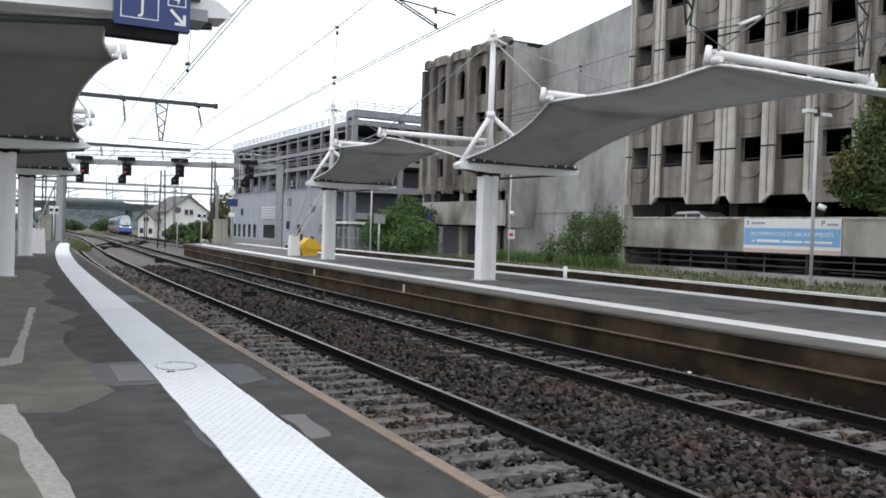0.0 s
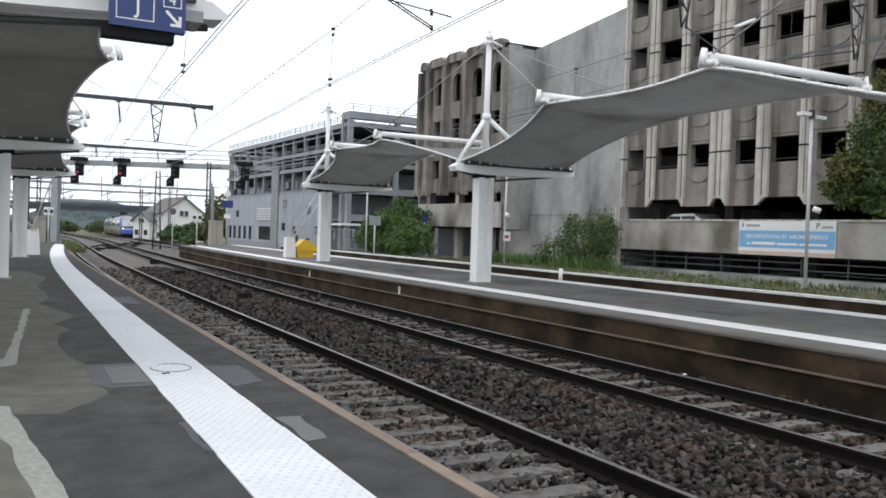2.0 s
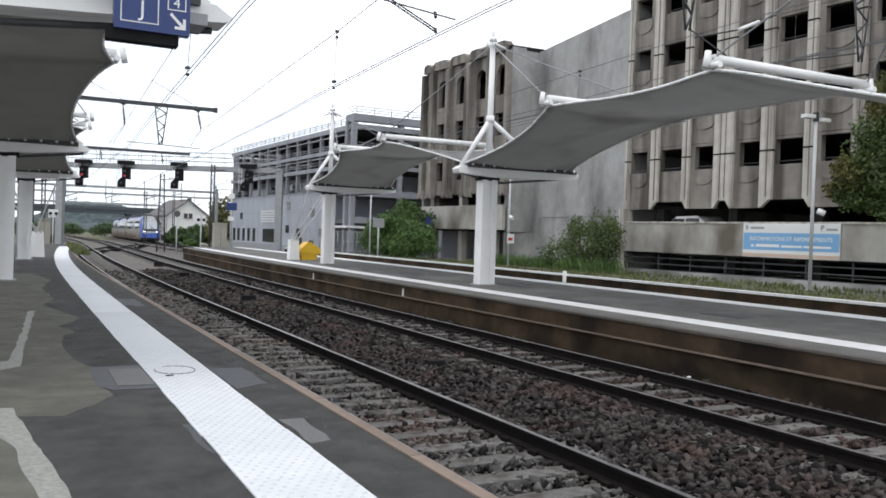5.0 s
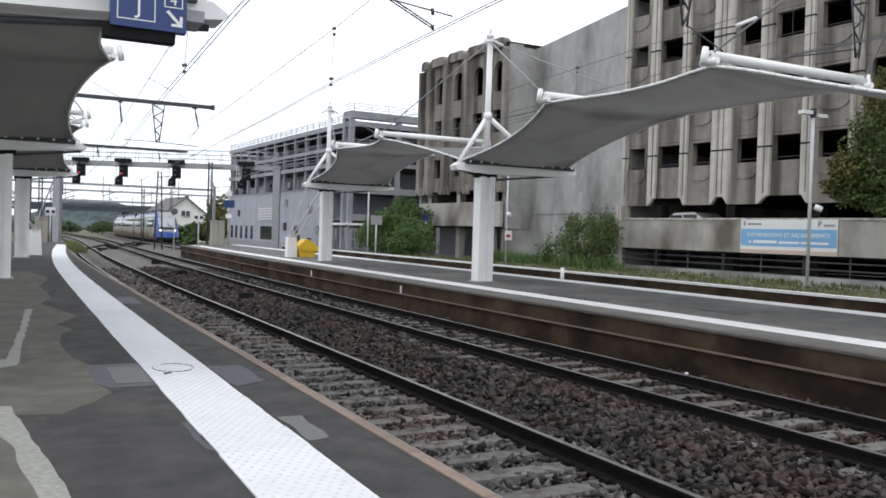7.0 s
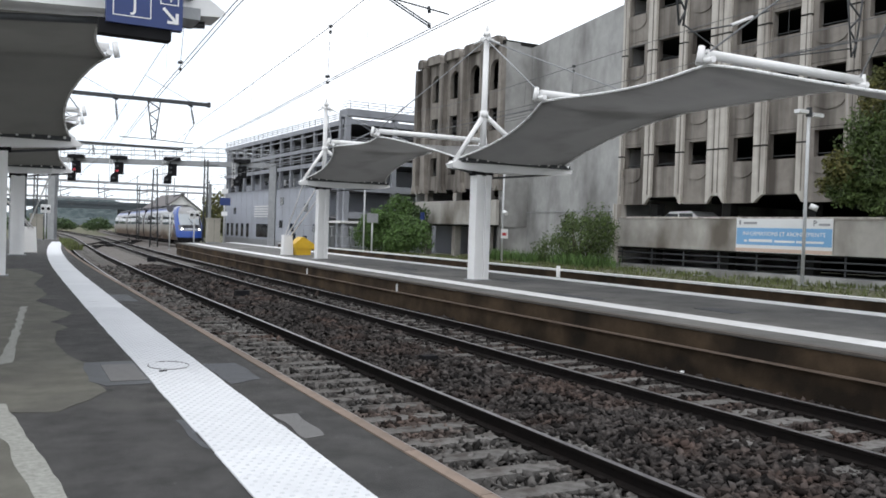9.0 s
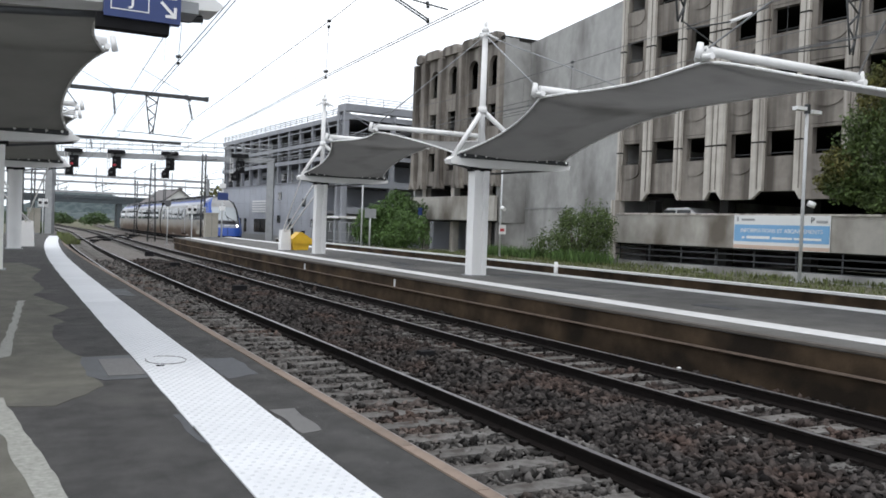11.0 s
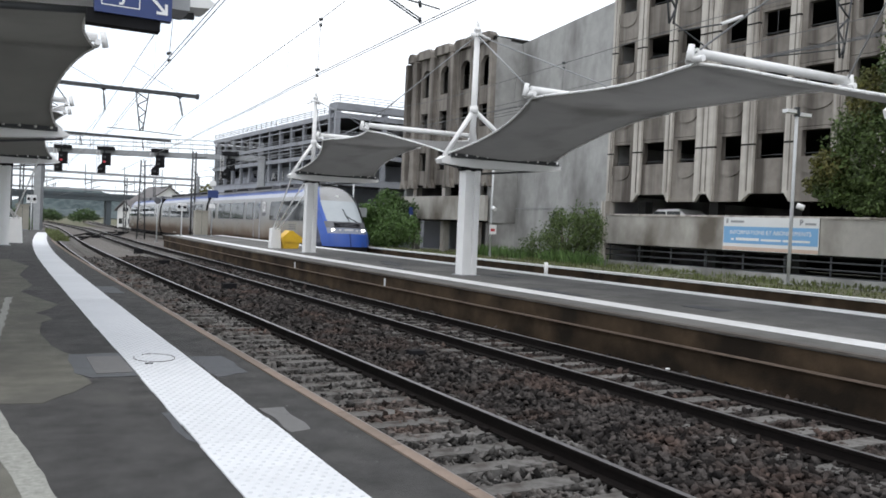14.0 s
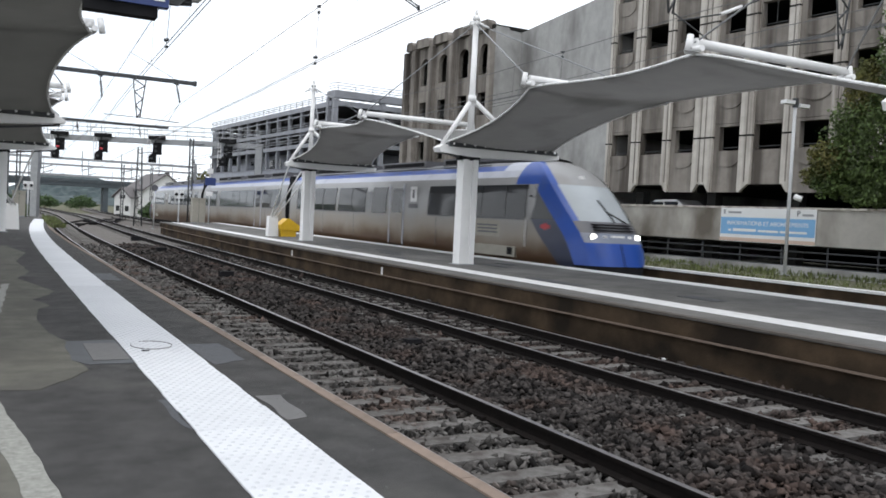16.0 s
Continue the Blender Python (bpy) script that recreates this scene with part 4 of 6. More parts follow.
    many("mark", [(8.15, 8.25, -0.43, -0.424, 2.5, 2.7), (8.4, 9.1, -0.43, -0.424, 2.53, 2.62), (12.1, 12.6, -0.43, -0.424, 2.48, 2.57)], M["steel"], ban)
    words("P", 0.34, Matrix.Translation((11.92, -0.43, 2.57)) @ pose(0, 0, 0, 90, 0, 0), ban, M["tgrey"])


def parked_car():
    m = pose(28.9, 35.4, -0.3, 0, 0, TURN) @ pose(3.6, 1.25, 1.62, 0, 0, 0)
    root = new("parked_car")
    root.matrix_basis = m
    tagged(root, "white car parked behind the car park parapet", "car")
    b = bmesh.new()
    prism(b, [(-2, 0.35), (-2.05, 0.8), (-1.75, 0.95), (-1.0, 1.02), (-0.45, 1.5), (0.9, 1.54), (1.6, 1.1), (2.0, 1.0), (2.05, 0.4)], "y", -0.8, 0.8)
    rounded(b, 0.07)
    part("body", b, M["carwhite"], root, "white painted body")
    boxes("side_window", [(-0.7, 0.1, -0.815, 0.815, 1.08, 1.4), (0.18, 1.05, -0.815, 0.815, 1.08, 1.42)], M["glass"], root)
    for x in (-1.3, 1.3):
        for y in (-0.72, 0.72):
            rods("wheel", [((x, y - 0.1, 0.32), (x, y + 0.1, 0.32))], 0.32, M["black"], root, 14)


def blank_walls():
    root = thing("stair_tower", 28.9, 35.4, -0.3, "tall blank grey concrete wall with water stains", "building")
    pts = [(0.05, -0.1), (1.95, 11.9), (-0.15, 11.9), (-0.15, 12.2), (8, 12.2), (8, -0.1)]
    b = bmesh.new()
    prism(b, pts, "z", 0, 14.15)
    part("wall", b, M["blank"], root, "blank stained grey concrete")
    boxes("cornice", [(-0.2, 8, 11.84, 12.2, 14.15, 14.4)], M["shade_trim"], root)
    d = Vector((1.9, 12.0, 0)).normalized()
    for z in (3.2, 8.9):
        rods("joint", [(Vector((0.03, 0.0, z)), Vector((0.03, 0, z)) + d * 12)], 0.025, M["steel"], root, 4)


def arch_block():
    root = thing("office_block", 28.75, 47.3, -0.3, "dark weathered concrete block with arched windows and notched roofline", "building", rz=-86.9)
    cols = [(-0.05, 0.3), (-2.2, 0.55), (-4.95, 0.6), (-7.6, 0.6), (-10.1, 0.5), (-11.4, 0.35)]
    for s, w in cols:
        b = bmesh.new()
        prism(b, [(s - w / 2 - 0.3, 4.55), (s - w / 2 - 0.05, 5.2), (s - w / 2, 14.0), (s + w / 2, 14.0), (s + w / 2 + 0.05, 5.2), (s + w / 2 + 0.3, 4.55), (s + 0.1, 4.6), (s, 4.95), (s - 0.1, 4.6)], "y", -0.35, 0.02)
        rounded(b, 0.03)
        part("fin", b, M["concrete"], root, "weathered concrete fin")
    for (c, wc), (a, wa) in zip(cols, cols[1:]):
        s0, s1 = a + wa / 2 - 0.02, c - wc / 2 + 0.02
        m = (s0 + s1) / 2
        hw = min(0.62, (s1 - s0) / 2 - 0.1)
        for k, (z0, z1, w0, w1, ar) in enumerate(((4.8, 7.5, 5.85, 7.2, False), (7.5, 10.6, 8.6, 10.1, False), (10.6, 14.1, 11.3, 13.3, True))):
            facade_panel(root, s0, s1, z0, z1, m - hw, m + hw, w0, w1, arch=ar)
        b = bmesh.new()
        prism(b, [(s0 - 0.1, 14.1), (s0 - 0.1, 14.55), (s0 + 0.15, 14.75), (s1 - 0.3, 14.75), (s1 - 0.12, 14.55), (s1 - 0.12, 14.1)], "y", -0.3, 0.3)
        rounded(b, 0.05)
        part("crest", b, M["concrete"], root, "rounded roofline block")
    # interior shade of the block is put into these dark slabs and walls
    many("deck", [(-11.4, 0, 0.32, 11, z, z + 0.25) for z in (4.7, 7.5, 10.6, 14.0)], M["shade_trim"], root)
    boxes("back_wall", [(-11.4, 0, 8, 8.2, 0, 14)], M["shade_trim"], root)
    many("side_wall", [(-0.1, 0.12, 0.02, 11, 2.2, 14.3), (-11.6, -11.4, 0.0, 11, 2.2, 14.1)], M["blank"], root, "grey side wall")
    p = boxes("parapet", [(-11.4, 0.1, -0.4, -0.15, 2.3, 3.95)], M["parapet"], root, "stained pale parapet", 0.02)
    boxes("lower_deck", [(-11.4, 0.0, -0.14, 11, 2.2, 2.5)], M["shade_trim"], root)
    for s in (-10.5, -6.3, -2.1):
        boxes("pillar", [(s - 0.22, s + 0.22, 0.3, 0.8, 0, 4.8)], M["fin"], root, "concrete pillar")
    # dark sheet added behind the open ground level to give its shade
    boxes("lobby_wall", [(-11.4, 0.0, 7.6, 7.8, 0, 2.3)], M["shade_trim"], root)


def deck_building():
    root = thing("steel_car_park", 25.2, 66.6, -0.3, "grey steel multi-storey car park over pale blue-grey cladding", "building", rz=-87.3)
    L, D, E = -36.0, 16, -4.6
    clad = boxes("cladding", [(L, E, 0.1, D, -1.2, 5.45)], M["cladding"], root, "pale blue-grey metal cladding")
    boxes("plinth", [(L, E, 0.04, 0.1, -1.2, 0.3)], M["steel"], clad)
    for i in range(16):
        boxes("cladding_seam", [(E - 1.0 - 2 * i, E - 0.97 - 2 * i, 0.088, 0.1, 0.3, 5.45)], M["deck"], clad)
    for z in (1.9, 3.6):
        boxes("cladding_seam", [(L, E, 0.09, 0.1, z, z + 0.025)], M["deck"], clad)
    boxes("clad_coping", [(L, E + 0.05, 0.02, 0.3, 5.45, 5.55)], M["deck"], clad)
    # glazed terrace level, set back
    boxes("setback", [(L + 4, E - 0.4, 2.2, D, 5.45, 7.2)], M["cladding"], root, "pale set-back storey")
    for s in (-27.5, -24.8, -21.3, -20.1, -18.9, -15.2, -14.0, -12.8, -11.6, -8.5):
        boxes("window", [(s, s + 0.95, 2.14, 2.22, 5.75, 6.75)], M["glass"], root, "dark terrace window")
    boxes("terrace_box", [(-31.0, -24.8, 0.6, 2.1, 5.45, 6.25)], M["cladding"], root, "pale plant box")
    for z in (5.9, 6.3):
        rods("terrace_rail", [((L, 0.15, z), (E, 0.15, z))], 0.02, M["deck"], root, 5)
    # decks: slab, edge beam, guard rails
    for z0, z1, rails in ((7.25, 7.62, (7.85, 8.1)), (8.68, 9.02, (9.2, 9.4)), (10.5, 10.92, (11.12, 11.3, 11.48))):
        boxes("deck", [(L, 0.3, 0.0, D, z0 + 0.06, z1 - 0.04)], M["deck_shade"], root, "deck slab with interior shade in its colour")
        boxes("deck_edge", [(L - 0.1, -0.3, -0.12, 0.0, z0, z1)], M["deck"], root, "grey galvanised edge beam")
        boxes("deck_edge", [(0.3, 0.44, 0.02, D, z0, z1)], M["deck"], root, "grey galvanised edge beam")
        for z in rails:
            rods("guard_rail", [((L, -0.06, z), (-0.3, -0.06, z)), ((0.38, 0, z), (0.38, D, z))], 0.035, M["deck"], root, 5, "deck guard rail")
    for z in (10.1, 8.4):
        boxes("lower_flange", [(L, -0.4, -0.05, 0.05, z, z + 0.1)], M["deck"], root)
    for i in range(24):
        s = -0.9 - i * 1.5
        rods("rail_post", [((s, -0.06, 10.9), (s, -0.06, 11.6))], 0.03, M["deck"], root, 5)
    for i in range(12):
        s = -1.2 - 3.05 * i
        boxes("column", [(s - 0.17, s + 0.17, -0.02, 0.3, 5.5 if s < E else -1.0, 10.5)], M["deck"], root, "grey steel column")
        rods("inner_column", [((s - 1.5, 6, 5.4), (s - 1.5, 6, 10.6))], 0.14, M["deck"], root, 6)
        if i % 2:
            rods("brace", [((s, 0.25, 9.0), (s - 0.9, 0.25, 10.5))], 0.05, M["deck"], root, 5, "diagonal brace")
    # taller ramp tower at the near end
    boxes("deck", [(-0.9, 0.3, 0.05, D, 11.25, 11.45)], M["deck_shade"], root)
    many("tower_edge", [(-1.1, 0.44, -0.2, -0.05, 11.15, 11.75), (0.44, 0.58, -0.2, D, 11.15, 11.75)], M["deck"], root, "grey tower edge beam")
    for z in (11.95, 12.15, 12.38):
        rods("guard_rail", [((-1.0, -0.12, z), (0.5, -0.12, z)), ((0.5, -0.12, z), (0.5, D, z))], 0.03, M["deck"], root, 5, "roof guard rail")
    for k in range(9):
        rods("rail_post", [((0.5, 0.1 + 1.6 * k, 11.7), (0.5, 0.1 + 1.6 * k, 12.42))], 0.03, M["deck"], root, 5)
    for s in (-0.95, 0.28):
        boxes("column", [(s - 0.2, s + 0.2, -0.22, 0.2, -1.0, 11.2)], M["deck"], root, "grey steel column")
    for y in (4.4, 8.5, 12.5):
        boxes("column", [(0.05, 0.36, y - 0.2, y + 0.2, -1.0, 11.2)], M["deck"], root, "grey steel column")
        rods("capital", [((0.2, y, 10.3), (0.2, y, 11.1))], 0.3, M["deck"], root, 8)
    rods("brace", [((0.2, 0.3, 9.0), (0.2, 4.2, 11.0)), ((0.2, 4.6, 11.0), (0.2, 8.3, 9.0)), ((0.2, 0.3, 11.0), (0.2, 4.2, 9.1))], 0.06, M["deck"], root, 6, "diagonal brace")
    many("deck", [(E + 0.1, 0.3, 0.3, D, z, z + 0.25) for z in (2.6, 4.9)], M["deck_shade"], root)
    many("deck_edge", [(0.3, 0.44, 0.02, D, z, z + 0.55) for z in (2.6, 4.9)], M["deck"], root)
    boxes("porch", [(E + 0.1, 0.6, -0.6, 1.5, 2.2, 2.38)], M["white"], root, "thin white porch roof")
    boxes("back_wall", [(L, 0.2, D - 0.2, D, -1, 10.6)], M["deck_shade"], root)
    boxes("end_screen", [(L, L + 0.2, 0.1, D, 5.45, 10.5)], M["deck_shade"], root)
    for s in (-35.2, -33.4, -31.4, -29.4, -27.4):
        boxes("slot_window", [(s, s + 0.8, 0.05, 0.12, 0.5, 1.95)], M["glass"], clad, "tall slot window")
    for k in range(5):
        boxes("louvre", [(-24.4, -18.8, -0.02, 0.12, 2.65 + 0.27 * k, 2.8 + 0.27 * k)], M["line"], clad, "pale louvre blade")
    for k in range(5):
        boxes("window", [(-23.8 + 1.08 * k, -22.85 + 1.08 * k, 0.05, 0.12, 0.55, 1.95)], M["glass"], clad)
    for s, z in ((-32.5, 3.0), (-16.4, 1.6), (-13.2, 1.3), (-16.2, 3.9), (-9.5, 3.2), (-7.2, 1.3), (-9.6, 0.2), (-12.6, 0.4)):
        boxes("window", [(s, s + 0.9, 0.05, 0.12, z, z + 0.75)], M["glass"], clad)
    b = bmesh.new()
    tube(b, (-30.6, 0.9, 5.5), (-30.6, 0.9, 7.3), 0.32, 10)
    tube(b, (-30.6, 0.9, 7.3), (-28.9, 0.9, 7.6), 0.32, 10)
    part("flue", b, M["darksteel"], root, "dark vent pipe")


# ---- plants ----
def leaves(n, blob, size, seed, lean=0.0):
    """Small bent leaves scattered in uneven clumps."""
    rnd = np.random.default_rng(seed)
    V, F = [], []
    for cx, cy, cz, rx, ry, rz, share in blob:
        m = int(n * share)
        d = rnd.normal(size=(m, 3))
        d /= np.linalg.norm(d, axis=1)[:, None]
        r = rnd.uniform(0.45, 1.06, m) ** 0.7
        for i in range(m):
            wob = 0.78 + 0.4 * noise.noise((d[i, 0] * 2.3 + seed, d[i, 1] * 2.3, d[i, 2] * 2.3 + cx))
            c = np.array((cx, cy, cz)) + d[i] * (rx, ry, rz) * r[i] * wob
            u = rnd.normal(size=3)
            u /= np.linalg.norm(u)
            w = np.cross(u, rnd.normal(size=3))
            w /= np.linalg.norm(w)
            s = size * rnd.uniform(0.6, 1.4)
            k = len(V)
            V += [tuple(c - u * s), tuple(c + w * s * 0.45), tuple(c + u * s), tuple(c - w * s * 0.45)]
            F += [(k, k + 1, k + 2), (k, k + 2, k + 3)]
    return V, F


def plant(name, x, y, z, blob, n, size, material, label, category, seed, stems=5, high=1.0):
    root = thing(name, x, y, z, label, category)
    V, F = leaves(n, blob, size, seed)
    mesh_of("crown", V, F, M[material], root)
    rnd = random.Random(seed)
    b = bmesh.new()
    for i in range(stems):
        c = blob[i % len(blob)]
        tube(b, (rnd.uniform(-0.2, 0.2), rnd.uniform(-0.2, 0.2), -0.1), (c[0] * 0.8, c[1] * 0.8, c[2] + 0.3 * c[5]), 0.05 * high, 6, 0.015)
    part("trunk", b, M["bark"], root)
    return root


def plants():
    plant("shrub", 23.2, 52.6, -0.2, [(0, 0, 1.6, 2.2, 2.6, 1.7, 0.4), (-0.5, 1.8, 1.2, 1.6, 2.0, 1.3, 0.2), (0.3, -2.6, 1.3, 1.6, 2.6, 1.4, 0.25), (0.8, 0.3, 3.2, 1.2, 1.4, 1.1, 0.1), (-1.0, -0.6, 2.5, 0.8, 0.9, 0.7, 0.06), (-0.9, -2.9, 0.8, 0.9, 1.3, 0.8, 0.1), (-1.1, 1.2, 2.2, 0.6, 0.9, 0.7, 0.06)], 17000, 0.085, "leaf", "bushy bright green shrub beside the far track", "shrub", 2)
    plant("shrub", 26.5, 56.5, -0.2, [(0, 0, 2.2, 1.8, 2.8, 2.0, 0.6), (0, 2, 1.5, 1.6, 2.2, 1.5, 0.4)], 5000, 0.13, "leaf_dark", "dark green shrub behind the brighter one", "shrub", 12)
    plant("shrub", 26.6, 35.6, -0.2, [(0, 0, 1.4, 1.2, 2.4, 1.8, 0.4), (0.2, 2.4, 0.8, 1.1, 2.6, 1.1, 0.25), (0.2, -1.2, 1.6, 1.0, 1.6, 1.9, 0.25), (-0.1, 0.9, 2.3, 0.5, 0.7, 0.8, 0.06), (0.0, -2.1, 2.0, 0.5, 0.6, 0.9, 0.06)], 14000, 0.06, "leaf_mid", "wispy grey-green bush against the blank wall", "shrub", 3, 9)
    weeds("tall_weeds", 25.8, 32.5, 43, 0.9, 5000, 0.75, "tall green weeds below the blank wall", z=-0.15, seed=9, material="leaf")
    ivy = plant("tree", 26.9, 17.4, -0.2, [(-0.9, 0.8, 4.9, 1.5, 2.0, 1.9, 0.24), (-0.6, -0.4, 6.9, 1.4, 1.7, 1.9, 0.2), (-1.2, 1.9, 3.7, 0.7, 1.0, 0.9, 0.12), (-0.6, -0.9, 3.7, 1.3, 2.0, 1.4, 0.16), (-0.6, -0.2, 8.6, 0.9, 1.2, 1.0, 0.08), (-0.9, 0.5, 3.3, 0.9, 1.3, 0.8, 0.2)], 40000, 0.07, "leaf_mid", "leafy tree with trailing branches before the car park", "tree", 4, 2, 0.8)
    V, F = leaves(6500, [(-1.5, 1.9, 4.3, 0.7, 0.9, 0.8, 0.4), (-1.3, 2.3, 3.7, 0.6, 1.0, 0.6, 0.25), (-1.2, 0.9, 6.6, 0.7, 0.8, 1.3, 0.35)], 0.065, 14)
    tagged(mesh_of("turning_leaves", V, F, M["leaf_autumn"], ivy), "yellowing outer leaves")
    far = [("tree", 26.5, 122, 2.2, 4.4, 5, "leaf_autumn"), ("shrub", 23.6, 138, 2.6, 1.7, 7, "leaf_dark"), ("shrub", 26.0, 135, 2.2, 2.0, 6, "leaf_dark"), ("shrub", 20.5, 112, 1.0, 0.7, 8, "leaf"), ("tree", 14, 260, 4, 2.2, 9, "leaf_dark"),
           ("tree", 3, 250, 5, 2.4, 10, "leaf_dark"), ("tree", 24, 265, 4, 2.5, 11, "leaf_dark"), ("shrub", 3.5, 118, 1.6, 1.0, 13, "leaf"), ("tree", -14, 190, 7, 5, 15, "leaf_dark"), ("tree", -9, 110, 4, 3, 16, "leaf_dark"), ("tree", -18, 130, 6, 4, 17, "leaf_dark")]
    for nm, x, y, r, h, sd, mt in far:
        plant(nm, x, y, -0.9 + fall(y), [(0, 0, h, r, r * 1.2, h * 0.8, 0.5), (r * 0.5, r * 0.3, h * 0.7, r * 0.8, r, h * 0.6, 0.25), (-r * 0.5, -r * 0.4, h * 0.6, r * 0.8, r, h * 0.6, 0.25)], 2500, 0.28, mt, "distant green tree beside the tracks" if nm == "tree" else "low green bush beside the tracks", nm, sd)


def hills():
    """Wooded hills: a smooth rise roughened by tree crowns."""
    for x0, x1, y, h, seed, n in ((-620, 560, 900, 20, 2, 330), (-300, 460, 520, 7.5, 5, 260)):
        b = bmesh.new()
        rows = []
        for j in range(16):
            row = []
            for i in range(n):
                x = x0 + (x1 - x0) * i / (n - 1)
                t = j / 15
                rise = 0.5 + 0.3 * noise.fractal((x * 0.006, seed, 0.3), 1.0, 2.0, 3) + (0.95 * math.exp(-((x - 78) / 52) ** 4) if y > 800 else 0.0)
                crown = (3.2 if y > 800 else 1.8) * noise.noise((x * 0.11, j * 1.7, seed)) + 1.2 * noise.noise((x * 0.33, j * 2.9, seed + 4))
                row.append(b.verts.new((x, y + 110 * t, h * rise * math.sin(t * math.pi / 2) + crown - 2)))
            rows.append(row)
        for A, C in zip(rows, rows[1:]):
            for i in range(n - 1):
                b.faces.new((A[i], A[i + 1], C[i + 1], C[i]))
        tagged(part("backdrop", b, M["hill"], None), "hazy wooded hills on the horizon", "hill", kind="structure")


def gable_house(x, y, rz, w, d, h, ridge, label):
    root = thing("house", x, y, -0.9 + fall(y), label, "house", rz=rz)
    b = bmesh.new()
    prism(b, [(-w / 2, 0), (w / 2, 0), (w / 2, h), (0, h + ridge), (-w / 2, h)], "y", 0, d)
    part("wall", b, M["house"], root, "white rendered wall")
    for s in (-1, 1):
        b = bmesh.new()
        prism(b, [(s * (w / 2 + 0.4), h - 0.25), (0, h + ridge + 0.02), (0, h + ridge + 0.25), (s * (w / 2 + 0.4), h)], "y", -0.4, d + 0.4)
        part("roof", b, M["roof"], root, "dark grey pitched roof")
    for e in (-0.42, 0.42):
        boxes("window", [(e - 0.33, e + 0.33, -0.05, 0.05, h * 0.92, h * 1.1)], M["glass"], root)
        boxes("sill", [(e - 0.4, e + 0.4, -0.12, 0.0, h * 0.9, h * 0.92)], M["fin"], root)
    for s in (-1, 1):
        boxes("window", [(s * w * 0.28 - 0.5, s * w * 0.28 + 0.5, -0.05, 0.05, h * 0.28, h * 0.55)], M["glass"], root)
    boxes("chimney", [(w * 0.2, w * 0.2 + 0.6, d * 0.4, d * 0.4 + 0.6, h + ridge * 0.3, h + ridge + 0.8)], M["roof"], root)


# ---- overhead line ----
def wire_run(root, pts, r, material="wire"):
    rods("wire", list(zip(pts, pts[1:])), r, M[material], root, 5, "overhead wire")


def overhead():
    # each line: x offset of the messenger and of the twin contact wires, and their heights, at places along the track
    lines = ((4.17, bend, [(-30, 0.0, 7.9), (-6, 0.0, 8.2), (16.4, 0.0, 8.0), (27, 0.1, 6.98), (35, 0.15, 6.5), (44, 0.3, 6.4), (56, 0.1, 6.1), (70, 0, 6.45), (100, 0, 6.3), (145, 0, 6.5), (200, 0, 6.5)],
              [(-30, 0, 6.2), (16.4, 0, 6.12), (23.2, 0.0, 5.72), (32, 0.3, 5.62), (44, 0.7, 5.52), (70, 0, 5.4), (120, 0, 5.3), (200, 0, 5.3)]),
             (8.4, bend, [(-30, 0, 7.9), (-6, 0, 8.1), (16.4, 0, 8.0), (21, 0, 7.6), (24, 0, 7.38), (30.5, 0, 7.08), (37, 0, 6.8), (44, 0, 6.62), (56, 0, 6.1), (70, 0, 6.45), (100, 0, 6.3), (145, 0, 6.5), (200, 0, 6.5)],
              [(-30, 0, 6.3), (14, 0, 6.05), (19, 0, 5.94), (24, 0, 5.8), (30.5, 0, 5.55), (44, 0, 5.29), (70, 0, 5.3), (120, 0, 5.3), (200, 0, 5.3)]),
             (17.2, drift, [(-30, 0, 7.6), (-8, 0, 7.1), (16.4, 0, 7.5), (32, 0, 7.0), (48, 0, 7.4), (62, 0, 7.0), (77, 0, 7.4), (130, 0, 7.3), (200, 0, 7.3)],
              [(-30, 0, 6.0), (16.4, 0.05, 6.15), (48, -0.1, 5.9), (77, 0.1, 5.9), (200, 0, 5.8)]))
    for axis, off, carry_at, contact_at in lines:
        root = thing("catenary", axis, 0, 0, "overhead twin contact wires with messenger and droppers", "overhead line", "overhead lines")
        ys = steps(-30, 200, 3)

        def curve(table, dx=0.0):
            a = [r[0] for r in table]
            return [Vector((float(np.interp(y, a, [r[1] for r in table])) + off(y) + dx, y, float(np.interp(y, a, [r[2] for r in table])) + fall(y))) for y in ys]
        carry, one, two = curve(carry_at), curve(contact_at, -0.05), curve(contact_at, 0.05)
        wire_run(root, carry, 0.011)
        wire_run(root, one, 0.011)
        wire_run(root, two, 0.011)
        for i, (p, q) in enumerate(zip(one, carry)):
            if i % 2:
                rods("dropper", [(p, q)], 0.004, M["wire"], root, 4)
        for y in (23.2,):
            k = min(range(len(ys)), key=lambda i: abs(ys[i] - y))
            p, q = one[k], carry[k]
            rods("hanger_rod", [(p, q)], 0.008, M["wire"], root, 5)
            for u, v in ((p + Vector((-0.06, 0, 0.1)), p + Vector((0.06, 0, 0.13))), (p + Vector((0, 0, -0.1)), p + Vector((0, 0, -0.03))), (q + Vector((0, 0, -0.2)), q + Vector((0, 0, -0.12))), (q + Vector((-0.05, 0, 0)), q + Vector((0.05, 0, 0.02)))):
                rods("wire_clamp", [(u, v)], 0.045, M["darksteel"], root, 7, "dark wire clamp")
    root = thing("feeder_line", 0, 0, 0, "thin feeder wires along the railway", "overhead line", "overhead lines")
    for x, z, s in ((19.6, 6.9, 0.4), (20.4, 7.6, 0.5), (21.0, 7.25, 0.5)):
        wire_run(root, [Vector((x, y, z - s * 4 * (((y + 30) % 46) / 46) * (1 - ((y + 30) % 46) / 46))) for y in range(-30, 131, 4)], 0.012)

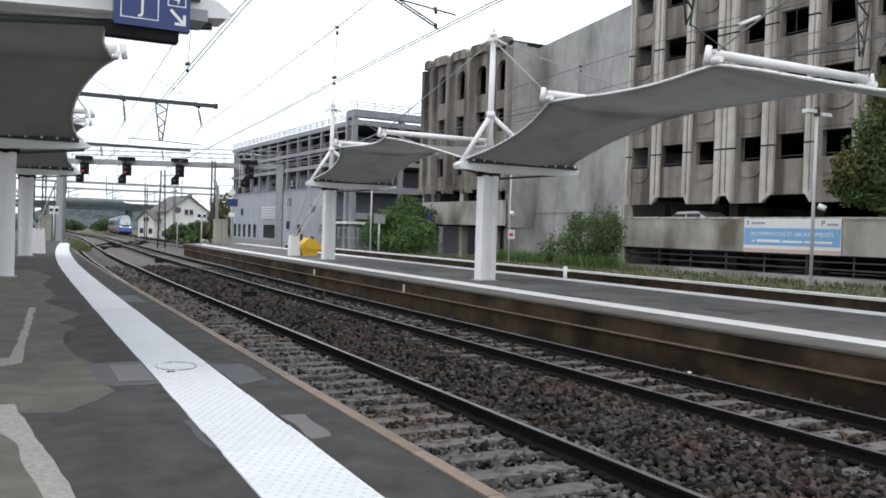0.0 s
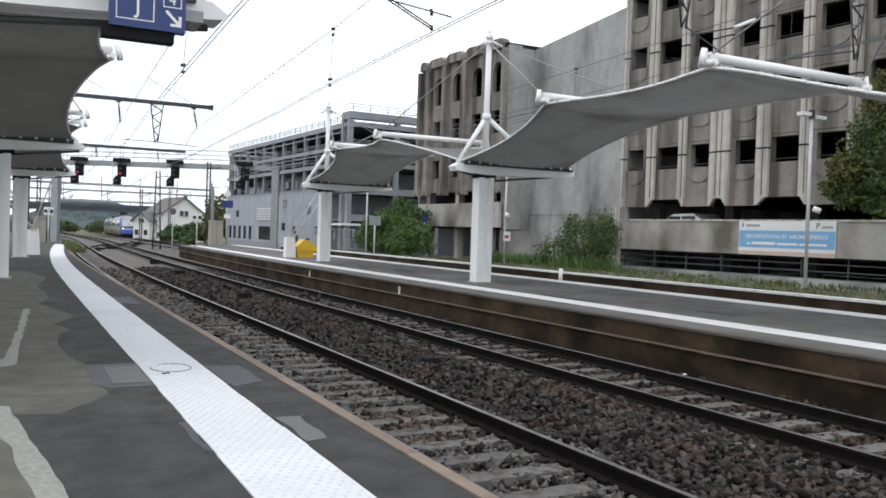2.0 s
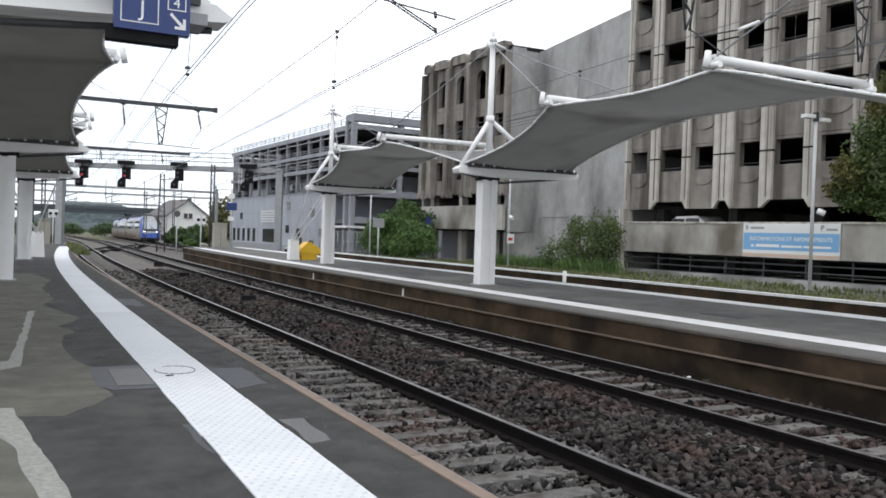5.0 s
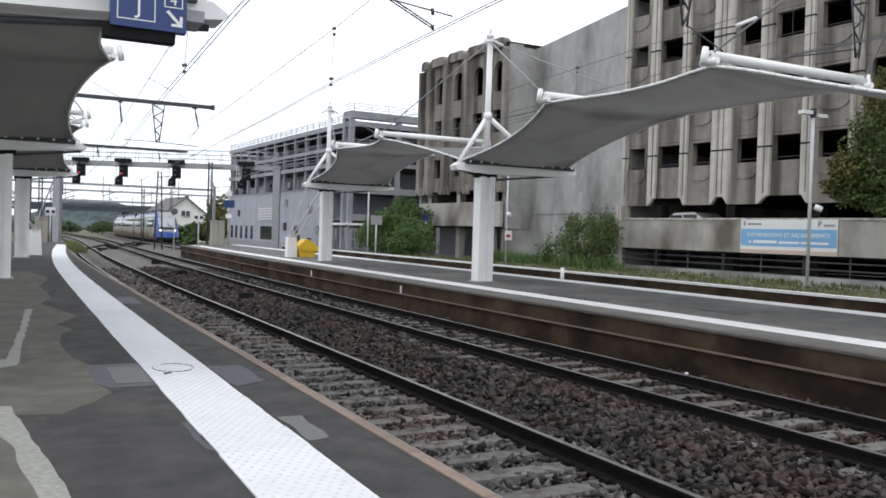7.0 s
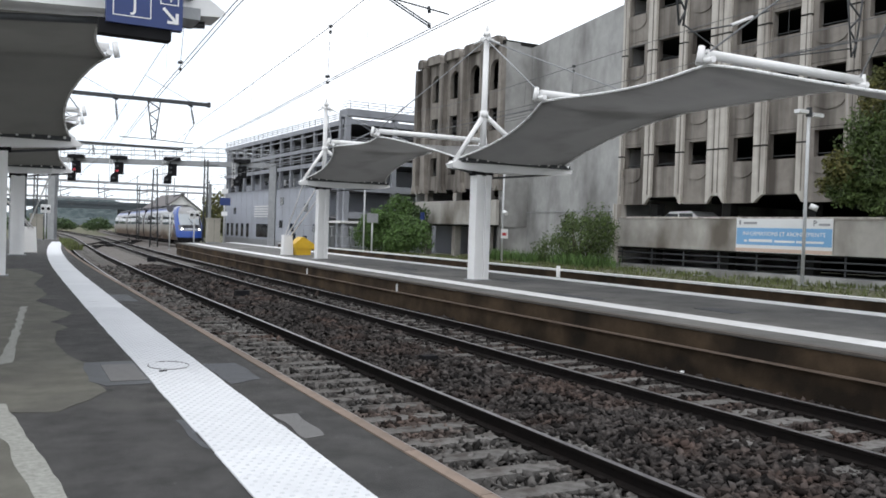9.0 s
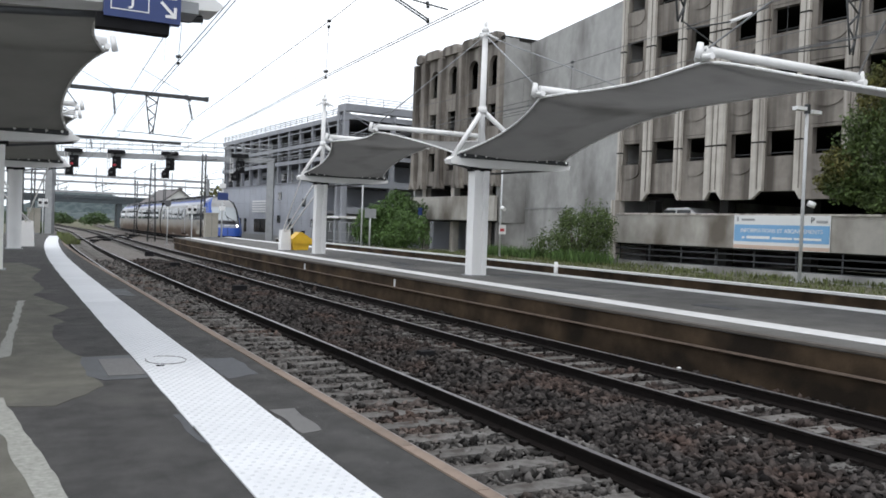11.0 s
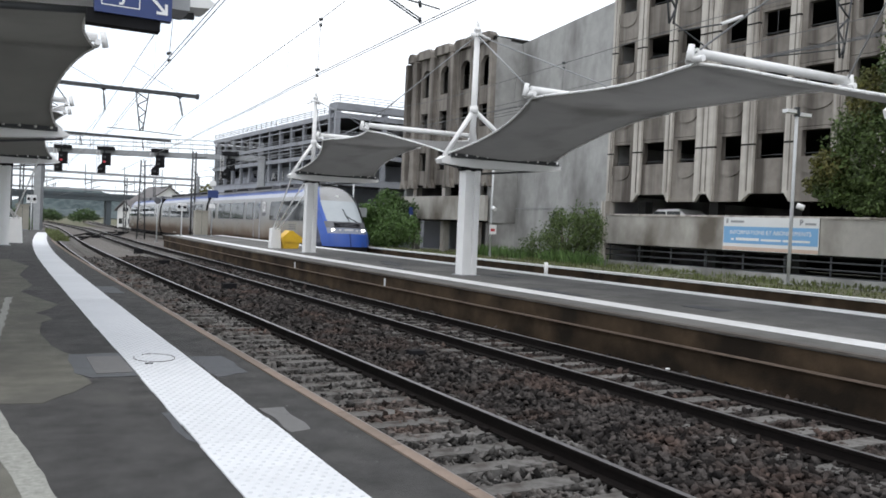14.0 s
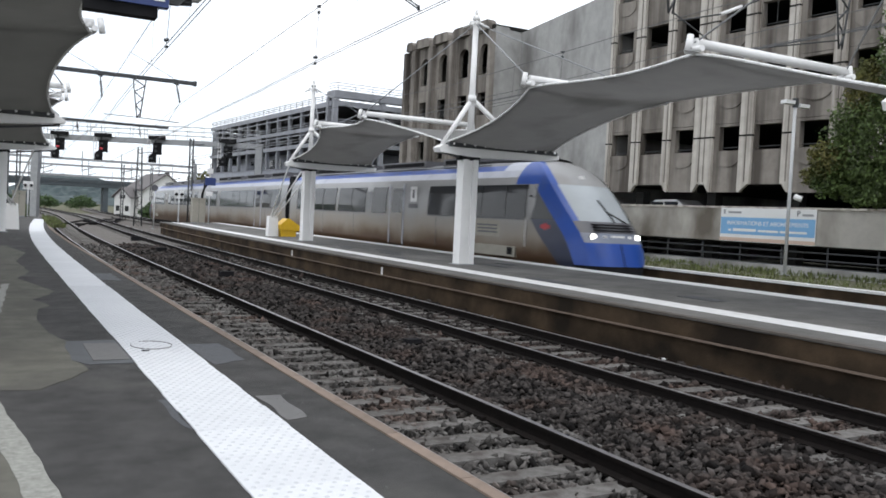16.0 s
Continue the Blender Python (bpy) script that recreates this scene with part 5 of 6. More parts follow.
    def vee(parent, x, z1, z0, w=0.42):
        ends = []
        for e in (-1, 1):
            ends.append(((x + e * w, 0, z1), (x + e * 0.07, 0, z0)))
        n = 6
        for i in range(n):
            t, u2 = i / n, (i + 1) / n
            e = 1 if i % 2 else -1
            ends.append(((x + e * (w + (0.07 - w) * t), 0, z1 + (z0 - z1) * t), (x - e * (w + (0.07 - w) * u2), 0, z1 + (z0 - z1) * u2)))
        rods("drop_bracket", ends, 0.03, M["darksteel"], parent, 6, "dark lattice drop bracket")

    def insulator(parent, p, q):
        p, q = Vector(p), Vector(q)
        rods("insulator", [(p, q)], 0.03, M["darksteel"], parent, 7, "hanging insulator")
        rods("insulator_shed", [(p.lerp(q, t), p.lerp(q, t + 0.04)) for t in (0.3, 0.4, 0.5, 0.62, 0.72, 0.9)], 0.07, M["darksteel"], parent, 8)

    # arm above both near tracks
    root = thing("catenary_support", 0, 44, 0, "dark steel arm with lattice drop and insulators over the tracks", "catenary support", "catenary supports")
    boxes("arm", [(-1.9, 9.17, -0.09, 0.09, 7.45, 7.63)], M["darksteel"], root, "dark steel arm")
    boxes("arm_end", [(9.05, 9.2, -0.12, 0.12, 7.42, 7.66)], M["darksteel"], root)
    vee(root, 6.46, 7.46, 5.55, 0.3)
    boxes("mast", [(-2.0, -1.7, -0.15, 0.15, 0, 8.3)], M["darksteel"], root, "dark steel mast")
    for p, q in (((4.65, 0, 7.46), (4.76, 0, 6.4)), ((8.22, 0, 7.46), (8.42, 0, 6.5))):
        insulator(root, p, q)
        rods("clamp_collar", [((p[0] - 0.12, 0, 7.45), (p[0] + 0.12, 0, 7.4))], 0.05, M["darksteel"], root, 7)
        rods("strut_wire", [(q, (q[0] - 0.55, 0, q[2] - 1.0))], 0.014, M["wire"], root, 5)
        rods("tie_wire", [((p[0], 0, 7.62), (p[0] - 2.3, 0, 8.75))], 0.012, M["darksteel"], root, 5)
    rods("steady_arm", [((6.46, 0, 5.58), (8.42, 0, 5.5))], 0.022, M["darksteel"], root, 6)
    rods("steady_arm", [((6.46, 0, 5.58), (4.87, 0, 5.6))], 0.018, M["darksteel"], root, 6)
    root = thing("catenary_support", 0.2, 62, 0, "dark steel arm over the far tracks", "catenary support", "catenary supports")
    boxes("arm", [(0, 10.95, -0.07, 0.07, 6.62, 6.8)], M["darksteel"], root)
    boxes("mast", [(0, 0.3, -0.15, 0.15, 0, 7.2)], M["steel"], root, "grey steel mast")
    for x in (5.0, 9.0):
        insulator(root, (x, 0, 6.62), (x + 0.1, 0, 5.9))
    # high portal close by
    root = thing("catenary_portal", 0, 16.4, 0, "high dark portal beam with lattice drops over the tracks", "catenary support", "catenary supports")
    boxes("beam", [(-7, 40, -0.12, 0.12, 9.3, 9.6)], M["darksteel"], root)
    boxes("leg", [(-7.3, -7, -0.15, 0.15, -0.0, 9.6)], M["darksteel"], root)
    boxes("leg", [(40, 40.3, -0.15, 0.15, -0.5, 9.6)], M["darksteel"], root)
    for x in (6.5, 15.15, 21.75):
        vee(root, x, 9.3, 6.9, 0.42)
    rods("steady_arm", [((6.5, 0, 6.62), (8.02, 0, 5.93)), ((6.5, 0, 6.56), (8.02, 0, 5.87))], 0.016, M["darksteel"], root, 6, "twin steady arm")
    rods("steady_arm", [((6.5, 0, 6.4), (8.5, 0, 6.2))], 0.016, M["darksteel"], root, 6, "steady arm")
    for u, v in (((8.0, 0, 6.3), (8.02, 0, 6.16)), ((8.02, 0, 5.95), (8.03, 0, 5.84))):
        rods("wire_clamp", [(u, v)], 0.035, M["darksteel"], root, 7, "dark wire clamp")
    rods("steady_arm", [((15.2, 0, 6.95), (17.2, 0, 6.15)), ((21.7, 0, 7.15), (17.6, 0, 6.3))], 0.02, M["darksteel"], root, 6, "steady arm")
    rods("steady_arm", [((15.4, 0, 6.75), (16.9, 0, 7.15)), ((17.6, 0, 7.45), (18.3, 0, 7.75))], 0.02, M["darksteel"], root, 6, "steady arm")
    rods("insulator", [((16.9, 0, 7.15), (17.65, 0, 7.47))], 0.05, M["letter"], root, 8, "pale rod insulator")
    for y, x0, x1, z in ((130, 1, 30, 7.2), (190, -4, 34, 7.4), (158, 0, 24, 6.6), (104, 1, 22, 6.9)):
        root = thing("catenary_portal", 0, y, -0.9 + fall(y), "distant steel portal over the tracks", "catenary support", "catenary supports")
        boxes("beam", [(x0, x1, -0.1, 0.1, z, z + 0.26)], M["steel"], root)
        for x in (x0, x1):
            boxes("leg", [(x - 0.15, x + 0.15, -0.15, 0.15, 0, z + 0.6)], M["steel"], root)
        for i in range(4):
            x = x0 + (x1 - x0) * (0.2 + 0.2 * i)
            rods("drop_tube", [((x, 0, z), (x, 0, z - 1.2)), ((x, 0, z - 1.1), (x + 1.2, 0, z - 0.7))], 0.05, M["darksteel"], root, 5)
            rods("stub_post", [((x, 0, z + 0.25), (x, 0, z + 1.1))], 0.04, M["darksteel"], root, 5)
    for x, y, h, w in ((13.2, 88, 7.9, 0.75), (15.9, 77, 8.3, 0.3), (22.2, 106, 8.0, 0.22), (1.2, 72, 6.5, 0.3), (-0.6, 58, 6.2, 0.25), (2.6, 92, 7.5, 0.3), (24.5, 150, 9, 0.3), (5.5, 140, 8, 0.3), (15.9, 120, 7.5, 0.3)):
        root = thing("line_mast", x, y, -0.9 + fall(y), "slender lattice mast carrying railway wires", "mast", "line masts")
        n = int(h / 0.38)
        for e in (-1, 1):
            rods("leg", [((e * w / 2, 0, 0), (e * w / 2 * (0.45 if w > 0.5 else 1), 0, h))], 0.07, M["darksteel"], root, 6)
        rods("lacing", [((-w / 2.4 if i % 2 else w / 2.4, 0, h * i / n), (w / 2.4 if i % 2 else -w / 2.4, 0, h * (i + 1) / n)) for i in range(n)], 0.025, M["darksteel"], root, 5)
        rods("cross_arm", [((-0.2, 0, h - 0.6), (2.0, 0, h - 0.3))], 0.04, M["darksteel"], root, 6)


def road_bridge():
    root = thing("road_bridge", 0, 232, -1.7, "hazed distant concrete road bridge crossing the railway", "bridge")
    boxes("deck", [(-26, 42, -3, 3, 6.1, 7.1)], M["bridge"], root, "grey concrete deck")
    boxes("parapet", [(-26, 42, -3.2, -3.0, 7.1, 7.9)], M["bridge"], root, "grey metal parapet")
    for x in (-10, 9, 26.5):
        boxes("pier", [(x - 0.6, x + 0.6, -2.5, 2.5, -1, 6.1)], M["bridge"], root, "concrete pier")


def gantry():
    ang = math.degrees(math.atan2(75 - 84, 21.5 - 4.4))
    root = thing("signal_gantry", 4.4, 84, -0.3, "grey steel signal gantry spanning the tracks with a railed walkway", "signal gantry", rz=ang)
    L = math.hypot(9, 17.1)
    boxes("beam", [(-1.0, L, -0.35, 0.35, 6.95, 7.4)], M["steel"], root, "grey box beam")
    for x in (-1.0, L - 0.35):
        boxes("leg", [(x, x + 0.6, -0.3, 0.3, -1.2, 7.4)], M["steel"], root, "grey box leg")
    for e in (-0.35, 0.35):
        for z in (7.8, 8.2, 8.6):
            rods("handrail", [((0, e, z), (L, e, z))], 0.022, M["steel"], root, 5)
        for i in range(16):
            rods("handrail_post", [((0.1 + i * L / 15.1, e, 7.4), (0.1 + i * L / 15.1, e, 8.6))], 0.026, M["steel"], root, 5)
    m = pose(4.4, 84, -0.3, 0, 0, ang)
    for i, x in enumerate((1.45, 5.3, 10.1, 16.4)):
        s = new("railway_signal")
        s.matrix_basis = m @ Matrix.Translation((x, -0.6, 5.25)) @ Matrix.Scale(1.2, 4)
        tagged(s, "black colour-light signal hanging from the gantry" + (", showing red" if i < 2 else ""), "signal", "gantry signals")
        b = bmesh.new()
        prism(b, [(-0.42, 0.0), (0.1, 0.0), (0.1, 0.6), (0.48, 0.6), (0.48, 1.5), (-0.12, 1.5), (-0.12, 0.75), (-0.42, 0.45)], "y", -0.12, 0.12)
        rounded(b, 0.03)
        part("backboard", b, M["black"], s, "black signal head")
        boxes("hood_plate", [(-0.4, 0.75, -0.35, 0.15, 1.72, 1.98)], M["black"], s, "black top plate", 0.03)
        for k, (lx, lz) in enumerate(((0.12, 1.2), (0.12, 0.85), (-0.15, 0.3))):
            rods("lens_hood", [((lx, -0.12, lz), (lx, -0.32, lz))], 0.08, M["redlamp"] if (i < 2 and k == 1) else M["darksteel"], s, 10)
        boxes("hanger", [(-0.05, 0.05, 0.0, 0.1, 1.4, 1.8)], M["darksteel"], s)
        rods("ladder", [((-0.62, 0.2, -0.1), (-0.62, 0.2, 1.7)), ((-0.42, 0.2, -0.1), (-0.42, 0.2, 1.7))] + [((-0.62, 0.2, 0.1 + 0.25 * k), (-0.42, 0.2, 0.1 + 0.25 * k)) for k in range(6)], 0.025, M["letter"], s, 5, "pale access ladder")


# ---- platform furniture ----
def sign():
    root = thing("hanging_sign", -0.085, 7.45, 0, "blue platform sign with white letter and arrow", "sign")
    boxes("panel", [(0.78, 1.385, -0.05, 0.05, 3.09, 4.1)], M["blue"], root, "blue enamel panel", 0.008)
    boxes("display", [(0.73, 1.3, -0.02, 0.12, 3.0, 3.12)], M["black"], root, "black display box", 0.006)
    for a, c, z0, z1 in ((0.83, 1.13, 3.15, 3.62), (1.2, 1.35, 3.29, 3.62)):
        t = 0.008
        b = bmesh.new()
        for d in ((a, c, z0, z0 + t), (a, c, z1 - t, z1), (a, a + t, z0 + t, z1 - t), (c - t, c, z0 + t, z1 - t)):
            bx(b, d[0], d[1], -0.055, -0.049, d[2], d[3])
        part("frame_line", b, M["letter"], root, "white frame line")
    words("J", 0.185, Matrix.Translation((1.0, -0.052, 3.265)) @ pose(0, 0, 0, 90, 0, 0), root, M["letter"])
    words("4", 0.115, Matrix.Translation((1.275, -0.052, 3.35)) @ pose(0, 0, 0, 90, 0, 0), root, M["letter"])
    b = bmesh.new()
    m = Matrix.Translation((1.285, 0, 3.2)) @ pose(0, 0, 0, 0, 45, 0)
    bx(b, -0.085, 0.075, -0.056, -0.049, -0.012, 0.012, m)
    bx(b, 1.26, 1.35, -0.057, -0.0485, 3.135, 3.158)
    bx(b, 1.327, 1.35, -0.0575, -0.048, 3.135, 3.225)
    part("arrow", b, M["letter"], root, "white arrow")
    for x in (0.85, 1.3):
        rods("hanger", [((x, 0, 4.1), (x, 0.3, 4.3))], 0.02, M["steel"], root, 6)
    boxes("bracket", [(1.36, 1.58, 0.2, 0.6, 3.26, 3.36)], M["steel"], root, "grey mounting bracket")


def bin_yellow(x, y, z, label):
    root = thing("grit_bin", x, y, z, label, "grit bin", "grit bins")
    b = bmesh.new()
    prism(b, [(-0.36, 0), (0.36, 0), (0.43, 0.43), (-0.43, 0.43)], "y", -0.34, 0.34)
    rounded(b, 0.03)
    part("tub", b, M["yellow"], root, "yellow plastic tub")
    b = bmesh.new()
    prism(b, [(-0.46, 0.36), (0.5, 0.3), (0.72, 0.4), (0.7, 0.46), (0.02, 0.9), (-0.1, 0.9), (-0.46, 0.56)], "y", -0.4, 0.4)
    rounded(b, 0.03)
    part("lid", b, M["yellow"], root, "pitched yellow lid")


def pole(x, y, z, h, label, r=0.05, head=True, cat="lamp post"):
    root = thing("lamp_post" if head else "sign_post", x, y, z, label, cat)
    rods("pole", [((0, 0, 0), (0, 0, h))], r, M["pale_steel"], root, 10, "grey steel pole")
    boxes("foot", [(-0.14, 0.14, -0.14, 0.14, 0, 0.03)], M["steel"], root)
    return root


def furniture():
    bin_yellow(13.15, 40.6, 0.06, "yellow plastic grit bin with a pitched lid on the island platform")
    bin_yellow(-0.75, 38.6, 0.0, "yellow plastic grit bin beside a canopy post")
    for x, y, z, h in ((12.45, 40.7, 0.05, 1.0), (0.98, 40.4, 0, 1.1)):
        root = thing("stay_anchor", x, y, z, "white painted anchor block of the canopy stays", "anchor", "stay anchors")
        b = bmesh.new()
        prism(b, [(-0.26, 0), (0.26, 0), (0.2, h), (-0.24, h)], "y", -0.22, 0.22)
        rounded(b, 0.04)
        part("block", b, M["white"], root)
        rods("stay", [((-0.08, -0.2, h - 0.05), (0.0 if x > 5 else -1.3, -4.4, 3.3))], 0.035, M["white"], root, 7, "white stay rod")
        rods("stay", [((0.1, -0.2, h - 0.05), (0.35 if x > 5 else -2.0, -4.6, 3.25))], 0.035, M["white"], root, 7, "white stay rod")
        rods("stay", [((-0.12, 0, h - 0.05), (-0.8 if x > 5 else 0.6, -4.8, 3.4))], 0.03, M["white"], root, 7, "white stay rod")
    for x, y, z, w, h in ((13.4, 62, 0.07, 0.45, 1.75), (1.9, 64, 0.0, 0.4, 1.7)):
        root = thing("equipment_cabinet", x, y, z, "beige metal equipment cabinet on the platform", "cabinet", "cabinets")
        boxes("body", [(-w, w, -0.35, 0.35, 0.08, h)], M["beige"], root, "", 0.02)
        boxes("lid", [(-w - 0.05, w + 0.05, -0.4, 0.4, h, h + 0.08)], M["beige"], root, "", 0.02)
        boxes("plinth", [(-w + 0.03, w - 0.03, -0.33, 0.33, 0, 0.08)], M["steel"], root)
        boxes("door_seam", [(-0.01, 0.01, -0.356, -0.35, 0.12, h - 0.05)], M["darksteel"], root)
    r = pole(24.4, 20.0, 0.0, 6.1, "pale grey lamp post with two small heads on the verge", 0.06)
    boxes("post_cap", [(-0.07, 0.07, -0.07, 0.07, 5.8, 6.12)], M["darksteel"], r, "dark bracket head")
    for e, hgt in ((-1, 5.95), (1, 5.88)):
        rods("bracket_arm", [((0, 0, 5.9), (e * 0.25, 0, 5.95))], 0.03, M["steel"], r, 6)
        b = bmesh.new()
        bx(b, min(e * 0.15, e * 0.6), max(e * 0.15, e * 0.6), -0.12, 0.12, hgt - 0.06, hgt + 0.06)
        rounded(b, 0.03)
        part("lamp_head", b, M["letter"], r, "flat pale lamp head")
    b = bmesh.new()
    tube(b, (0.12, -0.1, 2.75), (0.25, -0.3, 2.65), 0.1, 10)
    part("speaker", b, M["letter"], r, "white loudspeaker")
    r = pole(19.6, 48.3, 0.1, 4.1, "slim grey post beside the far track", 0.05)
    b = bmesh.new()
    bx(b, -0.35, 0.35, -0.12, 0.12, 4.1, 4.25)
    rounded(b, 0.04)
    part("lamp_head", b, M["letter"], r)
    r = pole(23.19, 37.85, 0.0, 4.9, "slim grey camera post by the wall", 0.05, True, "post")
    b = bmesh.new()
    tube(b, (0, -0.1, 2.6), (0, -0.35, 2.5), 0.1, 8)
    part("camera_housing", b, M["letter"], r, "white housing")
    boxes("notice", [(-0.12, 0.3, -0.07, -0.05, 1.2, 1.7)], M["letter"], r, "small notice plate")
    boxes("notice_mark", [(-0.05, 0.2, -0.076, -0.07, 1.35, 1.5)], M["red"], r)
    r = pole(14.0, 61.2, 0.08, 4.3, "post with a blue platform sign", 0.06, False, "sign")
    boxes("blue_plate", [(-0.35, 0.4, -0.06, -0.03, 2.75, 3.3)], M["blue"], r, "blue sign plate")
    many("round_lamp", [(-0.2, 0.2, -0.1, 0.1, 3.6, 3.95), (-0.2, 0.2, -0.1, 0.1, 2.0, 2.3)], M["letter"], r)
    r = pole(24.78, 50.8, 0.0, 2.6, "thin post with a small blue plate", 0.04, False, "sign")
    boxes("blue_plate", [(-0.15, 0.15, -0.05, -0.03, 2.2, 2.7)], M["blue"], r)
    r = pole(19.4, 46.5, 0.1, 2.3, "low post with a twin lamp board", 0.05, False, "signal")
    boxes("board", [(-0.35, 0.35, -0.05, 0.02, 1.75, 2.3)], M["steel"], r)
    # fence by the shrubs
    root = thing("fence", 21.2, 56.5, 0.1, "grey mesh fence beside the far track", "fence")
    for i in range(6):
        rods("fence_post", [((0.15 * i, -1.6 * i + 6, 0), (0.15 * i, -1.6 * i + 6, 1.5))], 0.035, M["steel"], root, 6)
    for k in range(34):
        t = k / 33
        rods("fence_wire", [((0.75 * t, 6 - 8 * t, 0.1), (0.75 * t, 6 - 8 * t, 1.45))], 0.012, M["steel"], root, 4)
    for z in (0.1, 0.75, 1.45):
        rods("fence_rail", [((0, 6, z), (0.75, -2, z))], 0.02, M["steel"], root, 5)
    # small items on the ballast
    for x, y, w in ((6.35, 25.2, 0.2), (6.25, 12.4, 0.13), (6.6, 38, 0.2), (6.9, 49, 0.22)):
        root = thing("track_box", x + bend(y), y, RAIL - 0.17, "small dark trackside connection box on the ballast", "box", "trackside boxes")
        b = bmesh.new()
        bx(b, -w, w, -w * 0.7, w * 0.7, 0, w * 1.2)
        rounded(b, 0.03)
        part("case", b, M["black"], root)
        rods("cable", [((w, 0, 0.05), (w + 0.5, 0.1, -0.02))], 0.02, M["black"], root, 6)
    b = bmesh.new()
    bmesh.ops.create_icosphere(b, subdivisions=2, radius=0.03)
    bmesh.ops.scale(b, vec=(1.4, 1.1, 0.7), verts=b.verts)
    for v in b.verts:
        v.co *= 1 + 0.25 * noise.noise(v.co * 20)
    o = part("litter", b, M["letter"], None)
    o.location = (9.72, 10.2, RAIL - 0.1)
    tagged(o, "crumpled white litter beside the rail", "litter")
    # signal lamps at the platform end
    for x, y, z, h in ((12.05, 62, 0.03, 2.35), (2.6, 68, -0.8, 3.3)):
        r = pole(x, y, z, h, "low post with a white board and twin black lamps", 0.05, False, "signal")
        boxes("board", [(-0.33, 0.33, 0.0, 0.05, h - 0.6, h)], M["letter"], r, "white signal board", 0.03)
        for e in (-0.19, 0.19):
            rods("lamp", [((e, -0.12, h - 0.3), (e, 0.0, h - 0.3))], 0.11, M["black"], r, 12)
    r = pole(11.7, 70, -0.7, 3.6, "post with a round black disc board", 0.05, False, "signal")
    rods("disc", [((0, -0.06, 3.26), (0, -0.02, 3.26))], 0.26, M["tgrey"], r, 20)


car_park()
parked_car()
blank_walls()
arch_block()
deck_building()
gable_house(27.3, 152, 7, 7.2, 12, 4.9, 2.75, "white gabled house beyond the tracks")
gable_house(20.9, 157, -62, 4.6, 12, 3.5, 1.5, "small pale house with a grey roof in the distance")
hills()
plants()
overhead()
road_bridge()
gantry()
sign()
furniture()


# ---- the train ----
PROF = [(0.28, 1.22), (0.6, 1.36), (0.95, 1.42), (1.3, 1.43), (1.6, 1.43), (1.95, 1.43), (2.4, 1.42), (2.85, 1.38), (3.1, 1.33), (3.35, 1.24), (3.6, 1.08), (3.8, 0.88), (3.95, 0.62), (4.02, 0.36), (4.05, 0.0)]
NOSE = [(0.28, -0.38), (0.6, -0.36), (0.95, -0.26), (1.3, -0.1), (1.6, 0.14), (1.95, 0.48), (2.4, 0.95), (2.85, 1.42), (3.1, 1.7), (3.35, 2.02), (3.6, 2.42), (3.8, 2.84), (3.95, 3.3), (4.02, 3.66), (4.05, 4.0)]
TAPER = [0.8, 0.8, 0.8, 0.8, 0.81, 0.83, 0.86, 0.89, 0.91, 0.93, 0.95, 0.97, 0.99, 1.0, 1.0]
CHEEK = [1.05, 1.3, 1.65, 2.1, 2.45, 2.78, 2.6, 2.56, 2.54]


def body_part(name, parent, rows, y0, y1, material, label="", side=0):
    """Long side or roof skin between two profile rows, on one side or both."""
    if side == 0 and rows[1] < 14:
        return [body_part(name, parent, rows, y0, y1, material, label, s) for s in (-1, 1)]
    b = bmesh.new()
    for s in ((-1, 1) if side == 0 else (side,)):
        for (z0, w0), (z1, w1) in zip(PROF[rows[0]:rows[1]], PROF[rows[0] + 1:rows[1] + 1]):
            n = 6
            for k in range(n):
                ya, yb = y0 + (y1 - y0) * k / n, y0 + (y1 - y0) * (k + 1) / n
                f = b.faces.new([b.verts.new(c) for c in ((s * w0, ya, z0), (s * w0, yb, z0), (s * w1, yb, z1), (s * w1, ya, z1))])
                f.smooth = True
    bmesh.ops.remove_doubles(b, verts=b.verts, dist=0.001)
    return part(name, b, material, parent, label)


def nose_point(j, x):
    z, w = PROF[j]
    f = NOSE[j][1]
    return Vector((x * w * TAPER[j], f + 0.34 * abs(x) ** 3.2, z))


def nose_front(name, parent, j0, j1, material, label="", x0=-1.0, x1=1.0):
    b = bmesh.new()
    n = 16
    for j in range(j0, j1):
        for k in range(n):
            a, c = x0 + (x1 - x0) * k / n, x0 + (x1 - x0) * (k + 1) / n
            pts = [nose_point(j, a), nose_point(j, c), nose_point(j + 1, c), nose_point(j + 1, a)]
            f = b.faces.new([b.verts.new(p) for p in pts])
            f.smooth = True
    bmesh.ops.remove_doubles(b, verts=b.verts, dist=0.001)
    return part(name, b, material, parent, label)


